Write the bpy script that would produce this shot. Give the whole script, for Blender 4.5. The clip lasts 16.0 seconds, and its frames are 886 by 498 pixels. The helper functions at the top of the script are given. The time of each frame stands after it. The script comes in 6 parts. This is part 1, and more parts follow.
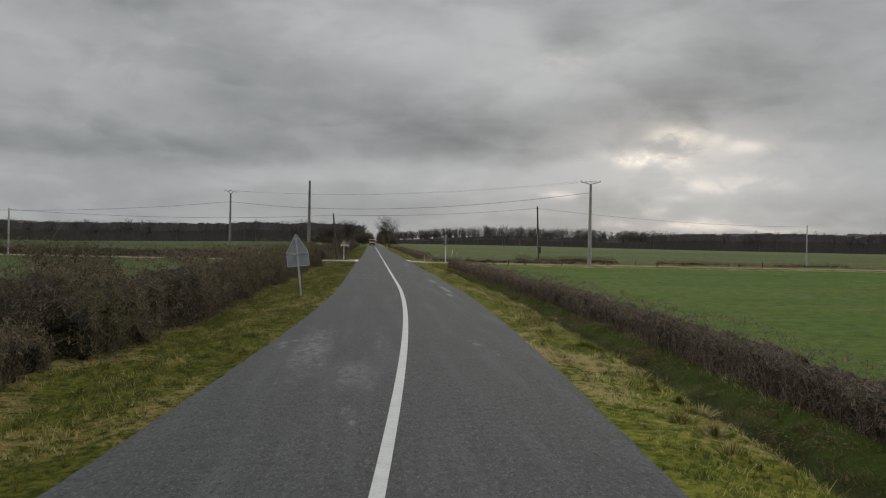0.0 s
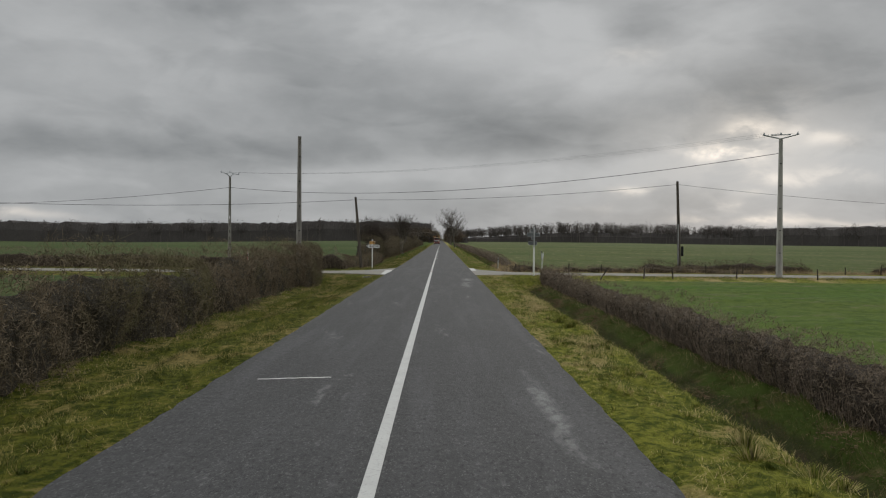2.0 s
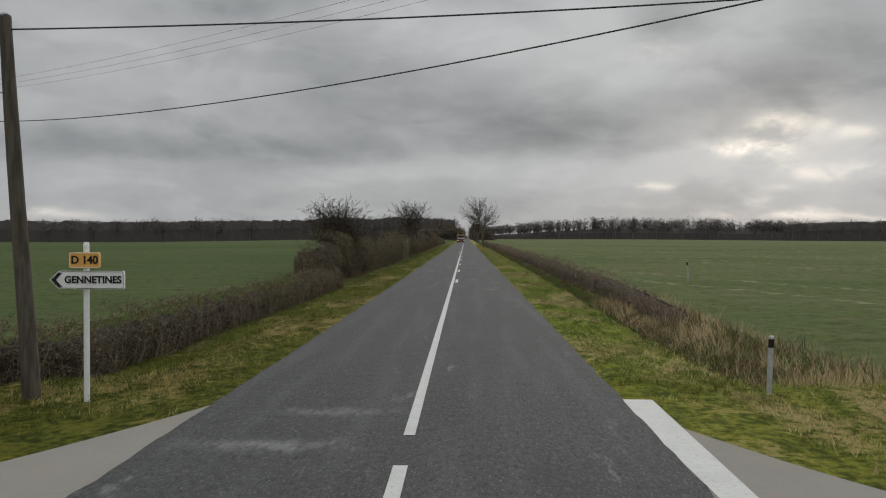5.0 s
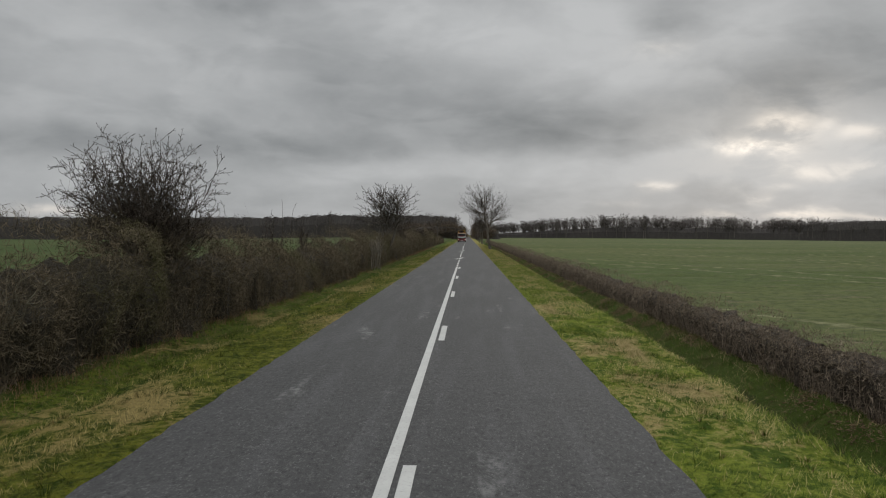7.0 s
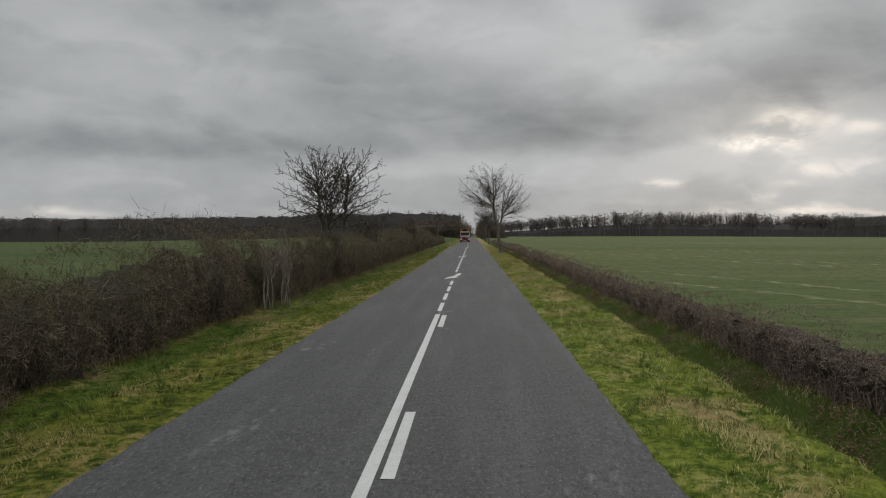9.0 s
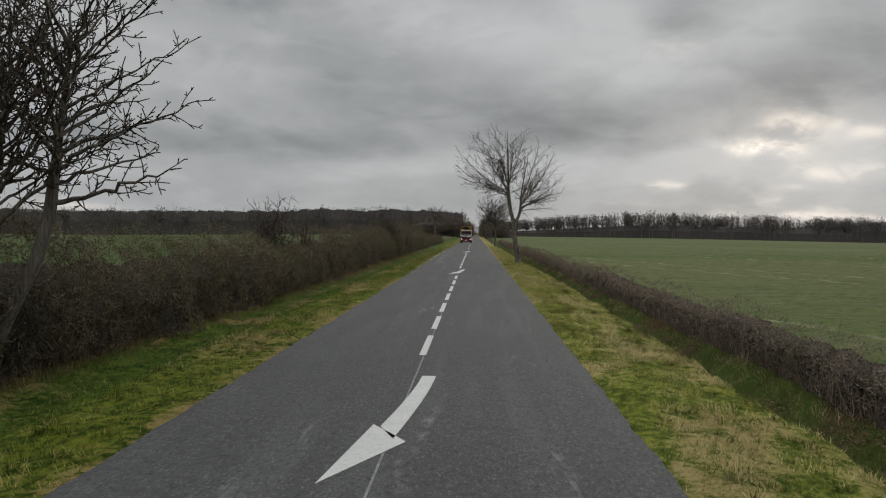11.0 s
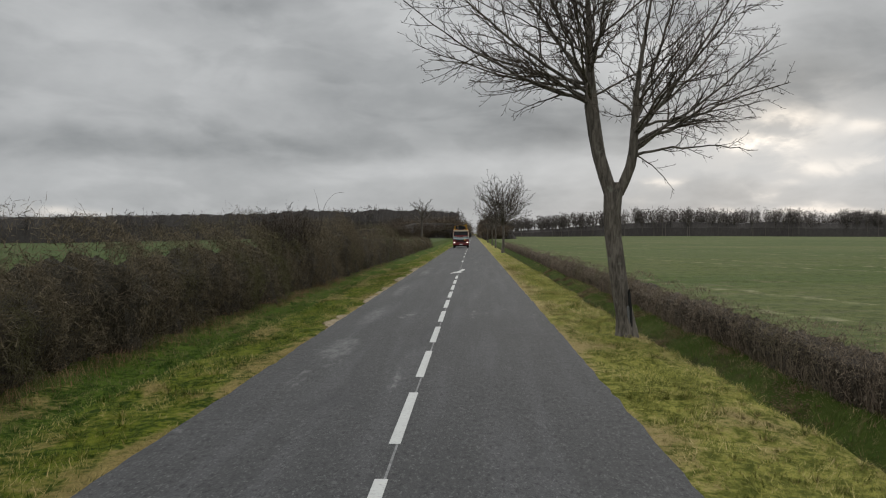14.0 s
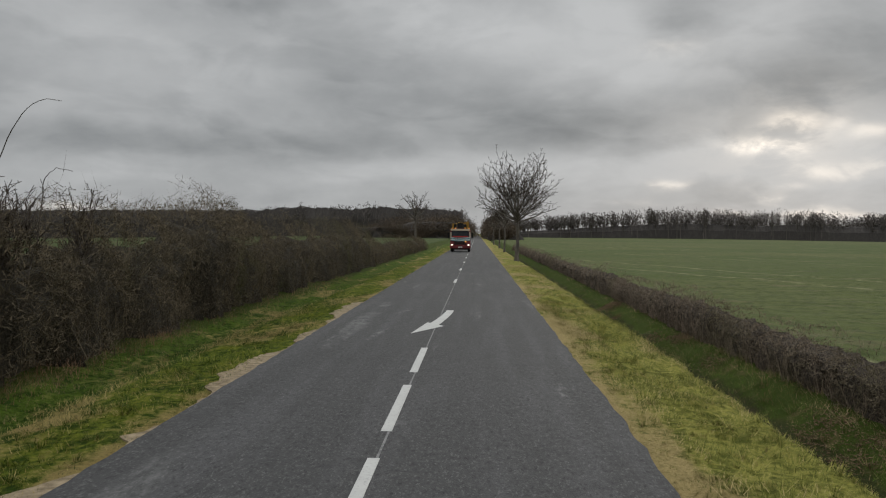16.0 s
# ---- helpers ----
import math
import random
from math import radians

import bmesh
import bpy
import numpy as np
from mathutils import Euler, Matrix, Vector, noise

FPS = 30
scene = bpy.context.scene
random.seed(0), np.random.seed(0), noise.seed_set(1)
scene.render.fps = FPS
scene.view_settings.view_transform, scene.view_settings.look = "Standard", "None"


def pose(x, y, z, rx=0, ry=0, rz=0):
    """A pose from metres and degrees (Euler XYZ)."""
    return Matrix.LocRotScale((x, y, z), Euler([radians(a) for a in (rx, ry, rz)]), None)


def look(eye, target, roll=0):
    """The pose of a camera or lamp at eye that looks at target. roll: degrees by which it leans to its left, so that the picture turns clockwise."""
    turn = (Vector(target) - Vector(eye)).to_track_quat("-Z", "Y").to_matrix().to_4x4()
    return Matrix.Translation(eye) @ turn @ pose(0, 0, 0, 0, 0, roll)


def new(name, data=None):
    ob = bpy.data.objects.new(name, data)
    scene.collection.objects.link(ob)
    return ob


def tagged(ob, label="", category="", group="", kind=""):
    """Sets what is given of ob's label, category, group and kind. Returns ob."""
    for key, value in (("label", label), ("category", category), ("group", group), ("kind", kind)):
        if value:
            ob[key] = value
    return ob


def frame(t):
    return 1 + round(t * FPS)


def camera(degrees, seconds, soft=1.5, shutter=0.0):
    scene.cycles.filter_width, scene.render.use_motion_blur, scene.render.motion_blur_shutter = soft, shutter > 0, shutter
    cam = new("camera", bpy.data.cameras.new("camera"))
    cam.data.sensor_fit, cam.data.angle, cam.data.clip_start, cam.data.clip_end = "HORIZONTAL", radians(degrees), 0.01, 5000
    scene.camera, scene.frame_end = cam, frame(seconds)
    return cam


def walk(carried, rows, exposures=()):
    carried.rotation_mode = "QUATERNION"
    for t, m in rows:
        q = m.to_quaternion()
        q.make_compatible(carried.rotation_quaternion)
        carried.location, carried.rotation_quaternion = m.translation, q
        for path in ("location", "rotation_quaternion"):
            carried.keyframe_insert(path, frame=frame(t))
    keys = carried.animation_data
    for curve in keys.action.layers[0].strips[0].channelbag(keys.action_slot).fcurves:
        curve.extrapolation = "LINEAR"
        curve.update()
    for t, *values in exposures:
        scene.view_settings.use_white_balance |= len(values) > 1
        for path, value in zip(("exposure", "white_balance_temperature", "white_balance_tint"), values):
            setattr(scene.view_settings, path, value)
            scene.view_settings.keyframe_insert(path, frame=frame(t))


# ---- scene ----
from math import atan2, cos, exp, pi, sin, sqrt, tan

# seconds, x, y, z, yaw, pitch, roll; y runs along the straight road, x = 0 on its centre line
PATH = [
    (0, -1.410, -3.30, 2.255, -4.725, -0.468, 1.146),
    (0.5, -0.625, 6.12, 2.255, -3.817, -0.559, 1.381),
    (1, -0.035, 15.61, 2.255, -2.594, -0.622, 1.326),
    (1.5, 0.425, 25.16, 2.255, -1.291, -0.630, 0.932),
    (2, 0.632, 34.63, 2.255, -0.139, -0.671, 0.528),
    (2.5, 0.697, 43.91, 2.255, 0.480, -0.699, 0.133),
    (3, 0.742, 53.13, 2.255, 0.825, -0.690, 0.048),
    (3.5, 0.681, 62.32, 2.255, 0.989, -0.738, -0.032),
    (4, 0.629, 71.63, 2.255, 1.270, -0.810, 0.089),
    (6.5, 0.686, 116.94, 2.255, 1.599, -0.890, 0.172),
    (7, 0.740, 126.38, 2.255, 1.628, -0.955, 0.332),
    (7.5, 0.786, 135.48, 2.255, 1.710, -0.962, 0.524),
    (8, 0.871, 144.63, 2.255, 1.619, -0.864, 0.359),
    (8.5, 0.915, 153.77, 2.255, 1.851, -0.888, 0.074),
    (9, 0.977, 162.89, 2.255, 1.969, -1.023, -0.098),
    (11.5, 0.926, 206.97, 2.255, 2.144, -1.128, 0.962),
    (12, 0.972, 215.64, 2.255, 2.124, -1.059, 0.879),
    (12.5, 0.922, 224.17, 2.255, 2.086, -1.087, 0.703),
    (13, 0.968, 232.36, 2.255, 2.226, -1.009, 0.349),
    (13.5, 0.845, 240.18, 2.255, 1.898, -1.065, 0.074),
    (14, 0.844, 247.80, 2.255, 1.987, -1.041, -0.150),
    (14.5, 0.984, 255.40, 2.255, 2.139, -1.068, -0.252),
    (15, 1.022, 262.77, 2.255, 2.132, -0.984, -0.095),
    (15.5, 1.000, 269.88, 2.255, 2.185, -0.981, 0.177),
    (16, 1.009, 276.78, 2.255, 2.262, -1.068, 0.554),
]


def seat(x, y, z, yaw, pitch, roll):
    a, b = radians(yaw), radians(pitch)
    ahead = Vector((-sin(a) * cos(b), cos(a) * cos(b), sin(b)))
    eye = Vector((x, y, z))
    return look(eye, eye + ahead * 50, roll)


cam = camera(54.0, 16.0, soft=1.15)
walk(cam, [(row[0], seat(*row[1:])) for row in PATH], exposures=[(0.0, -0.14), (2.5, -0.06), (4.0, 0.0), (7.0, -0.02), (9.0, -0.02), (12.5, 0.04), (14.5, 0.17), (16.0, 0.0)])

# ------------------------------------------------------------------ sky and light
SUN_AZ, SUN_EL = radians(18.5), radians(9.0)


class Nodes:
    """Short hand for wiring a node tree."""

    def __init__(self, tree):
        self.tree = tree
        tree.nodes.clear()

    def node(self, kind, **given):
        n = self.tree.nodes.new(kind)
        for key, value in given.items():
            if key == "op":
                n.operation = value
            elif key == "blend":
                n.blend_type = value
        return n

    def link(self, a, b):
        self.tree.links.new(a, b)

    def put(self, socket, value):
        if isinstance(value, bpy.types.NodeSocket):
            self.tree.links.new(value, socket)
        else:
            socket.default_value = value

    def math(self, op, a, b=0.0, c=0.0, clamp=False):
        n = self.node("ShaderNodeMath", op=op)
        n.use_clamp = clamp
        self.put(n.inputs[0], a)
        self.put(n.inputs[1], b)
        self.put(n.inputs[2], c)
        return n.outputs[0]

    def vmath(self, op, a, b=(0, 0, 0)):
        n = self.node("ShaderNodeVectorMath", op=op)
        self.put(n.inputs[0], a)
        self.put(n.inputs[1], b)
        return n.outputs["Value"] if op in ("LENGTH", "DISTANCE", "DOT_PRODUCT") else n.outputs[0]

    def noise(self, vec, scale, detail=4.0, rough=0.55, warp=0.0):
        n = self.node("ShaderNodeTexNoise")
        self.put(n.inputs["Vector"], vec)
        n.inputs["Scale"].default_value = scale
        n.inputs["Detail"].default_value = detail
        n.inputs["Roughness"].default_value = rough
        n.inputs["Distortion"].default_value = warp
        return n.outputs["Fac"]

    def ramp(self, fac, lo, hi, a=0.0, b=1.0, smooth=True):
        n = self.node("ShaderNodeMapRange")
        n.interpolation_type = "SMOOTHSTEP" if smooth else "LINEAR"
        self.put(n.inputs["Value"], fac)
        n.inputs["From Min"].default_value, n.inputs["From Max"].default_value = lo, hi
        n.inputs["To Min"].default_value, n.inputs["To Max"].default_value = a, b
        return n.outputs["Result"]

    def mix(self, fac, a, b, blend="MIX"):
        n = self.node("ShaderNodeMix")
        n.data_type, n.blend_type = "RGBA", blend
        self.put(n.inputs[0], fac)
        for socket, value in ((n.inputs[6], a), (n.inputs[7], b)):
            self.put(socket, (*value, 1.0) if isinstance(value, tuple) and len(value) == 3 else value)
        return n.outputs[2]

    def scaled(self, vec, factors):
        return self.vmath("MULTIPLY", vec, factors)


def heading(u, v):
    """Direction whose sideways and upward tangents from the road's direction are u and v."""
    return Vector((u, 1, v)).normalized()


world = bpy.data.worlds.new("overcast_sky")
scene.world = world
world.use_nodes = True
w = Nodes(world.node_tree)
coords = w.node("ShaderNodeTexCoord").outputs["Generated"]
parts_xyz = w.node("ShaderNodeSeparateXYZ")
w.link(coords, parts_xyz.inputs[0])
up = w.math("MAXIMUM", parts_xyz.outputs["Z"], 0.0)
flat_by = w.math("DIVIDE", 1.0, w.math("ADD", up, 0.30))
deck = w.node("ShaderNodeCombineXYZ")
w.link(w.math("MULTIPLY", parts_xyz.outputs["X"], flat_by), deck.inputs[0])
w.link(w.math("MULTIPLY", parts_xyz.outputs["Y"], flat_by), deck.inputs[1])
deck = deck.outputs[0]
big = w.noise(w.vmath("ADD", deck, (3.1, 7.7, 1.0)), 1.1, 3.0, 0.5, 0.5)
mid = w.noise(w.scaled(coords, (1, 1, 2.5)), 4.3, 5.0, 0.50, 0.3)
fine = w.noise(w.scaled(coords, (1, 1, 1.9)), 15.0, 6.0, 0.56, 0.3)
lumps = w.noise(w.scaled(coords, (1, 1, 2.8)), 7.5, 4.0, 0.5, 0.5)
wisps = w.noise(w.scaled(coords, (1, 1, 2.6)), 30.0, 4.0, 0.6, 0.4)
cover = w.math("ADD", w.math("MULTIPLY", w.math("SUBTRACT", big, 0.5), 0.45), w.math("MULTIPLY", w.math("SUBTRACT", mid, 0.5), 0.60))
cover = w.math("ADD", cover, w.math("MULTIPLY", w.math("SUBTRACT", fine, 0.5), 0.30))
cover = w.math("ADD", cover, w.math("MULTIPLY", w.math("SUBTRACT", wisps, 0.5), 0.10))
cover = w.math("ADD", cover, w.ramp(lumps, 0.42, 0.60, -0.065, 0.065))
cover = w.math("ADD", cover, 0.68)
wobble = w.node("ShaderNodeTexNoise")
w.put(wobble.inputs["Vector"], w.scaled(coords, (1, 1, 2.2)))
wobble.inputs["Scale"].default_value, wobble.inputs["Detail"].default_value = 11.0, 5.0
ragged = w.vmath("ADD", coords, w.scaled(w.vmath("SUBTRACT", wobble.outputs["Color"], (0.5, 0.5, 0.5)), (0.085, 0.0, 0.036)))


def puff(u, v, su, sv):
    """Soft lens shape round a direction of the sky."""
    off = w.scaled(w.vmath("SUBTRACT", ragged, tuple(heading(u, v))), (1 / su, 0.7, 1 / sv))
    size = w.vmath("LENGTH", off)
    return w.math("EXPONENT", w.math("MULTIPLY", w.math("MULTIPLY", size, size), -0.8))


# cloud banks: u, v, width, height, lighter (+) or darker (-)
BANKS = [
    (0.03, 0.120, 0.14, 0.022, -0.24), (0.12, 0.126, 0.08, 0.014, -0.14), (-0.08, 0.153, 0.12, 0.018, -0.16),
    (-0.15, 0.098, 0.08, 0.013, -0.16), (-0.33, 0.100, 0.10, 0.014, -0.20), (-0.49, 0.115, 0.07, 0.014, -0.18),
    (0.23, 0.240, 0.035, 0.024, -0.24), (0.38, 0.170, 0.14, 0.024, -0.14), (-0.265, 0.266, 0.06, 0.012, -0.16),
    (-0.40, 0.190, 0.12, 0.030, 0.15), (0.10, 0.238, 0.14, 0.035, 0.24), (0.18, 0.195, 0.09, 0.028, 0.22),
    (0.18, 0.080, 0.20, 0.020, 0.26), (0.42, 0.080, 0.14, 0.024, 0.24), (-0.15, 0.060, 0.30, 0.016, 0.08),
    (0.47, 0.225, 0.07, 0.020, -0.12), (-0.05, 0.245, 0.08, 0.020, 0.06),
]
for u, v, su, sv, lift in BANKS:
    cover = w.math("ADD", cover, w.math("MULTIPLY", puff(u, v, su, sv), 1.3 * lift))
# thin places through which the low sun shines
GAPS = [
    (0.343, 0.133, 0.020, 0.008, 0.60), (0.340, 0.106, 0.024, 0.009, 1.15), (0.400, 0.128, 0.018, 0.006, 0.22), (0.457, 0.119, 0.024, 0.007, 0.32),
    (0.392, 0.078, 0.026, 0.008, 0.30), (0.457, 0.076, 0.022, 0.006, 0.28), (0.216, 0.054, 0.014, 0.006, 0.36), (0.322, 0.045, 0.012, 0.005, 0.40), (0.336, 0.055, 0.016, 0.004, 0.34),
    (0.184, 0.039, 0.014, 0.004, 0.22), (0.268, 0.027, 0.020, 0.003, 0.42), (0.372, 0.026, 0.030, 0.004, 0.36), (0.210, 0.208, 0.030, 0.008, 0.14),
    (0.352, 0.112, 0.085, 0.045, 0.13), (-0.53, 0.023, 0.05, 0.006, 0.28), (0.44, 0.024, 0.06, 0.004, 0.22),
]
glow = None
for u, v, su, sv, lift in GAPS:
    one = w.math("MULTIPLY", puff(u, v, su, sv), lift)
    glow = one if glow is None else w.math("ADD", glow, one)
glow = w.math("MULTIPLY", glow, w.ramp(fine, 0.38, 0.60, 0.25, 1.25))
cover = w.math("MINIMUM", w.math("MAXIMUM", cover, 0.0), 1.0)
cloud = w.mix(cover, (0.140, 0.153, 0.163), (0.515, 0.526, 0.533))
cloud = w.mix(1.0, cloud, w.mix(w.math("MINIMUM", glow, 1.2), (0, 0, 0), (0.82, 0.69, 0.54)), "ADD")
# an overcast sky is several times brighter overhead than at the horizon
lift = w.ramp(up, 0.30, 0.85, 1.0, 3.8)
high = w.node("ShaderNodeVectorMath", op="SCALE")
w.link(cloud, high.inputs[0])
w.link(lift, high.inputs["Scale"])
deck_light = w.node("ShaderNodeBackground")
w.link(high.outputs[0], deck_light.inputs["Color"])
deck_light.inputs["Strength"].default_value = 1.0
air = w.node("ShaderNodeTexSky")
air.sky_type, air.sun_disc = "NISHITA", False
air.sun_elevation, air.sun_rotation = SUN_EL, SUN_AZ
clear = w.node("ShaderNodeBackground")
w.link(air.outputs[0], clear.inputs["Color"])
clear.inputs["Strength"].default_value = 0.05
both = w.node("ShaderNodeMixShader")
both.inputs[0].default_value = 0.985
w.link(clear.outputs[0], both.inputs[1])
w.link(deck_light.outputs[0], both.inputs[2])
w.link(both.outputs[0], w.node("ShaderNodeOutputWorld").inputs["Surface"])

sun = new("sun", bpy.data.lights.new("sun", "SUN"))
sun.data.energy, sun.data.angle, sun.data.color = 0.7, radians(35), (1.0, 0.93, 0.84)
sun.matrix_world = look((0, 0, 0), (-sin(SUN_AZ) * cos(0.35), -cos(SUN_AZ) * cos(0.35), -sin(0.35)))


# ------------------------------------------------------------------ materials
def paint(name, build, rough=0.8, metal=0.0, bump=None, gloss=0.15, soft=0.0):
    """A node material: build(nodes, coords) gives the base colour, or colour and height for relief."""
    m = bpy.data.materials.new(name)
    m.use_nodes = True
    n = Nodes(m.node_tree)
    at = n.node("ShaderNodeTexCoord").outputs["Object"]
    got = build(n, at)
    colour, height = got if isinstance(got, list) else (got, None)
    bsdf = n.node("ShaderNodeBsdfPrincipled")
    n.put(bsdf.inputs["Base Color"], (*colour, 1.0) if isinstance(colour, tuple) else colour)
    n.put(bsdf.inputs["Roughness"], rough)
    bsdf.inputs["Metallic"].default_value = metal
    bsdf.inputs["Specular IOR Level"].default_value = gloss
    if height is not None:
        b = n.node("ShaderNodeBump")
        b.inputs["Strength"].default_value, b.inputs["Distance"].default_value = bump
        n.put(b.inputs["Height"], height)
        n.link(b.outputs[0], bsdf.inputs["Normal"])
    if soft:
        # thin blades pass light on, so that they shade more like the sward than like flat leaves
        own = n.node("ShaderNodeNewGeometry").outputs["Normal"]
        mean = n.vmath("ADD", n.scaled(own, (1 - soft, 1 - soft, 1 - soft)), (0.0, 0.0, soft))
        n.link(n.vmath("NORMALIZE", mean), bsdf.inputs["Normal"])
    n.link(bsdf.outputs[0], n.node("ShaderNodeOutputMaterial").inputs["Surface"])
    return m


def random_island(n):
    return n.node("ShaderNodeNewGeometry").outputs["Random Per Island"]


# pale dried puddles and dust on the asphalt: x, y, half width, half length, strength
STAINS = [
    (2.1, 46.0, 0.16, 3.4, 0.75), (2.15, 38.0, 0.15, 3.6, 0.9), (1.95, 33.5, 0.14, 1.4, 0.8), (2.1, 83.0, 0.35, 1.8, 0.75),
    (1.9, 77.0, 0.30, 2.2, 0.6), (-1.5, 99.0, 1.1, 0.35, 0.6), (-1.0, 100.8, 0.9, 0.3, 0.5), (-1.3, 90.3, 0.25, 0.4, 0.5),
    (-1.8, 265.0, 0.36, 2.0, 0.5), (-1.9, 272.0, 0.28, 3.0, 0.4), (-2.0, 282.0, 0.24, 4.0, 0.35), (-1.9, 298.0, 0.28, 4.0, 0.45),
    (-2.6, 15.0, 0.45, 4.5, 0.45), (-1.7, 11.5, 0.5, 2.0, 0.35), (2.0, 79.5, 0.3, 0.8, 0.6),
]


def asphalt(n, at):
    grit = n.node("ShaderNodeTexVoronoi")
    flat = n.scaled(at, (1, 0.4, 1))
    n.put(grit.inputs["Vector"], flat)
    grit.inputs["Scale"].default_value = 70.0
    shade = n.mix(n.noise(at, 0.35, 4, 0.6), (0.033, 0.0332, 0.0332), (0.046, 0.0462, 0.0462))
    shade = n.mix(n.ramp(n.noise(n.scaled(at, (2.2, 0.12, 1)), 1.0, 3, 0.5), 0.45, 0.7), shade, (0.052, 0.052, 0.053))
    stones = n.ramp(grit.outputs["Color"], 0.72, 0.95)
    shade = n.mix(n.math("MULTIPLY", stones, 0.42), shade, (0.15, 0.15, 0.145))
    clots = n.noise(flat, 19.0, 4, 0.75, 0.4)
    shade = n.mix(n.math("MULTIPLY", n.ramp(clots, 0.54, 0.64), 0.60), shade, (0.011, 0.011, 0.011))
    shade = n.mix(n.math("MULTIPLY", n.ramp(clots, 0.46, 0.34), 0.50), shade, (0.098, 0.097, 0.094))
    shade = n.mix(n.math("MULTIPLY", n.ramp(n.noise(at, 2.6, 4, 0.7), 0.5, 0.68), 0.35), shade, (0.024, 0.024, 0.025))
    coarse = n.ramp(n.noise(at, 26.0, 3, 0.7), 0.5, 0.72)
    shade = n.mix(n.math("MULTIPLY", coarse, 0.4), shade, (0.024, 0.024, 0.026))
    # pale dried mud and worn binder along the wheel paths
    smear = n.ramp(n.noise(n.scaled(at, (1.1, 0.16, 1)), 1.3, 5, 0.65, 0.5), 0.60, 0.70)
    blot = n.ramp(n.noise(n.scaled(at, (1, 0.5, 1)), 5.0, 4, 0.7), 0.42, 0.62)
    shade = n.mix(n.math("MULTIPLY", n.math("MULTIPLY", smear, blot), 0.55), shade, (0.17, 0.17, 0.165))
    flecks = n.ramp(n.noise(n.scaled(at, (1, 0.4, 1)), 6.0, 6, 0.75), 0.34, 0.62)
    for x, y, wide, long, share in STAINS:
        off = n.scaled(n.vmath("SUBTRACT", at, (x, y, 0)), (1 / wide, 1 / long, 0))
        size = n.math("ADD", n.vmath("LENGTH", off), n.math("MULTIPLY", n.math("SUBTRACT", n.noise(n.scaled(at, (1, 0.35, 1)), 2.6, 5, 0.7), 0.5), 2.4))
        shade = n.mix(n.math("MULTIPLY", n.math("MULTIPLY", n.ramp(size, 1.25, 0.1), flecks), share), shade, (0.18, 0.18, 0.175))
    tar = n.ramp(n.noise(n.scaled(at, (1, 0.2, 1)), 0.6, 4, 0.6, 1.0), 0.64, 0.72)
    shade = n.mix(n.math("MULTIPLY", tar, 0.35), shade, (0.028, 0.028, 0.03))
    return [shade, n.math("ADD", n.math("MULTIPLY", grit.outputs["Distance"], -1.0), n.noise(at, 40, 3, 0.6))]


def side_asphalt(n, at):
    shade = n.mix(n.noise(at, 0.5, 5, 0.6), (0.135, 0.128, 0.112), (0.215, 0.203, 0.178))
    mud = n.ramp(n.noise(n.scaled(at, (0.4, 1, 1)), 1.2, 5, 0.65), 0.5, 0.7)
    shade = n.mix(n.math("MULTIPLY", mud, 0.6), shade, (0.19, 0.165, 0.13))
    speck = n.ramp(n.noise(at, 45, 3, 0.7), 0.52, 0.7)
    return [n.mix(n.math("MULTIPLY", speck, 0.4), shade, (0.09, 0.088, 0.08)), n.noise(at, 40, 4, 0.6)]


def road_paint(n, at):
    worn = n.ramp(n.noise(at, 22, 5, 0.7), 0.50, 0.72)
    dirt = n.noise(at, 1.7, 5, 0.6)
    white = n.mix(dirt, (0.30, 0.30, 0.285), (0.46, 0.46, 0.44))
    return [n.mix(n.math("MULTIPLY", worn, 0.5), white, (0.14, 0.14, 0.14)), n.noise(at, 60, 3, 0.6)]


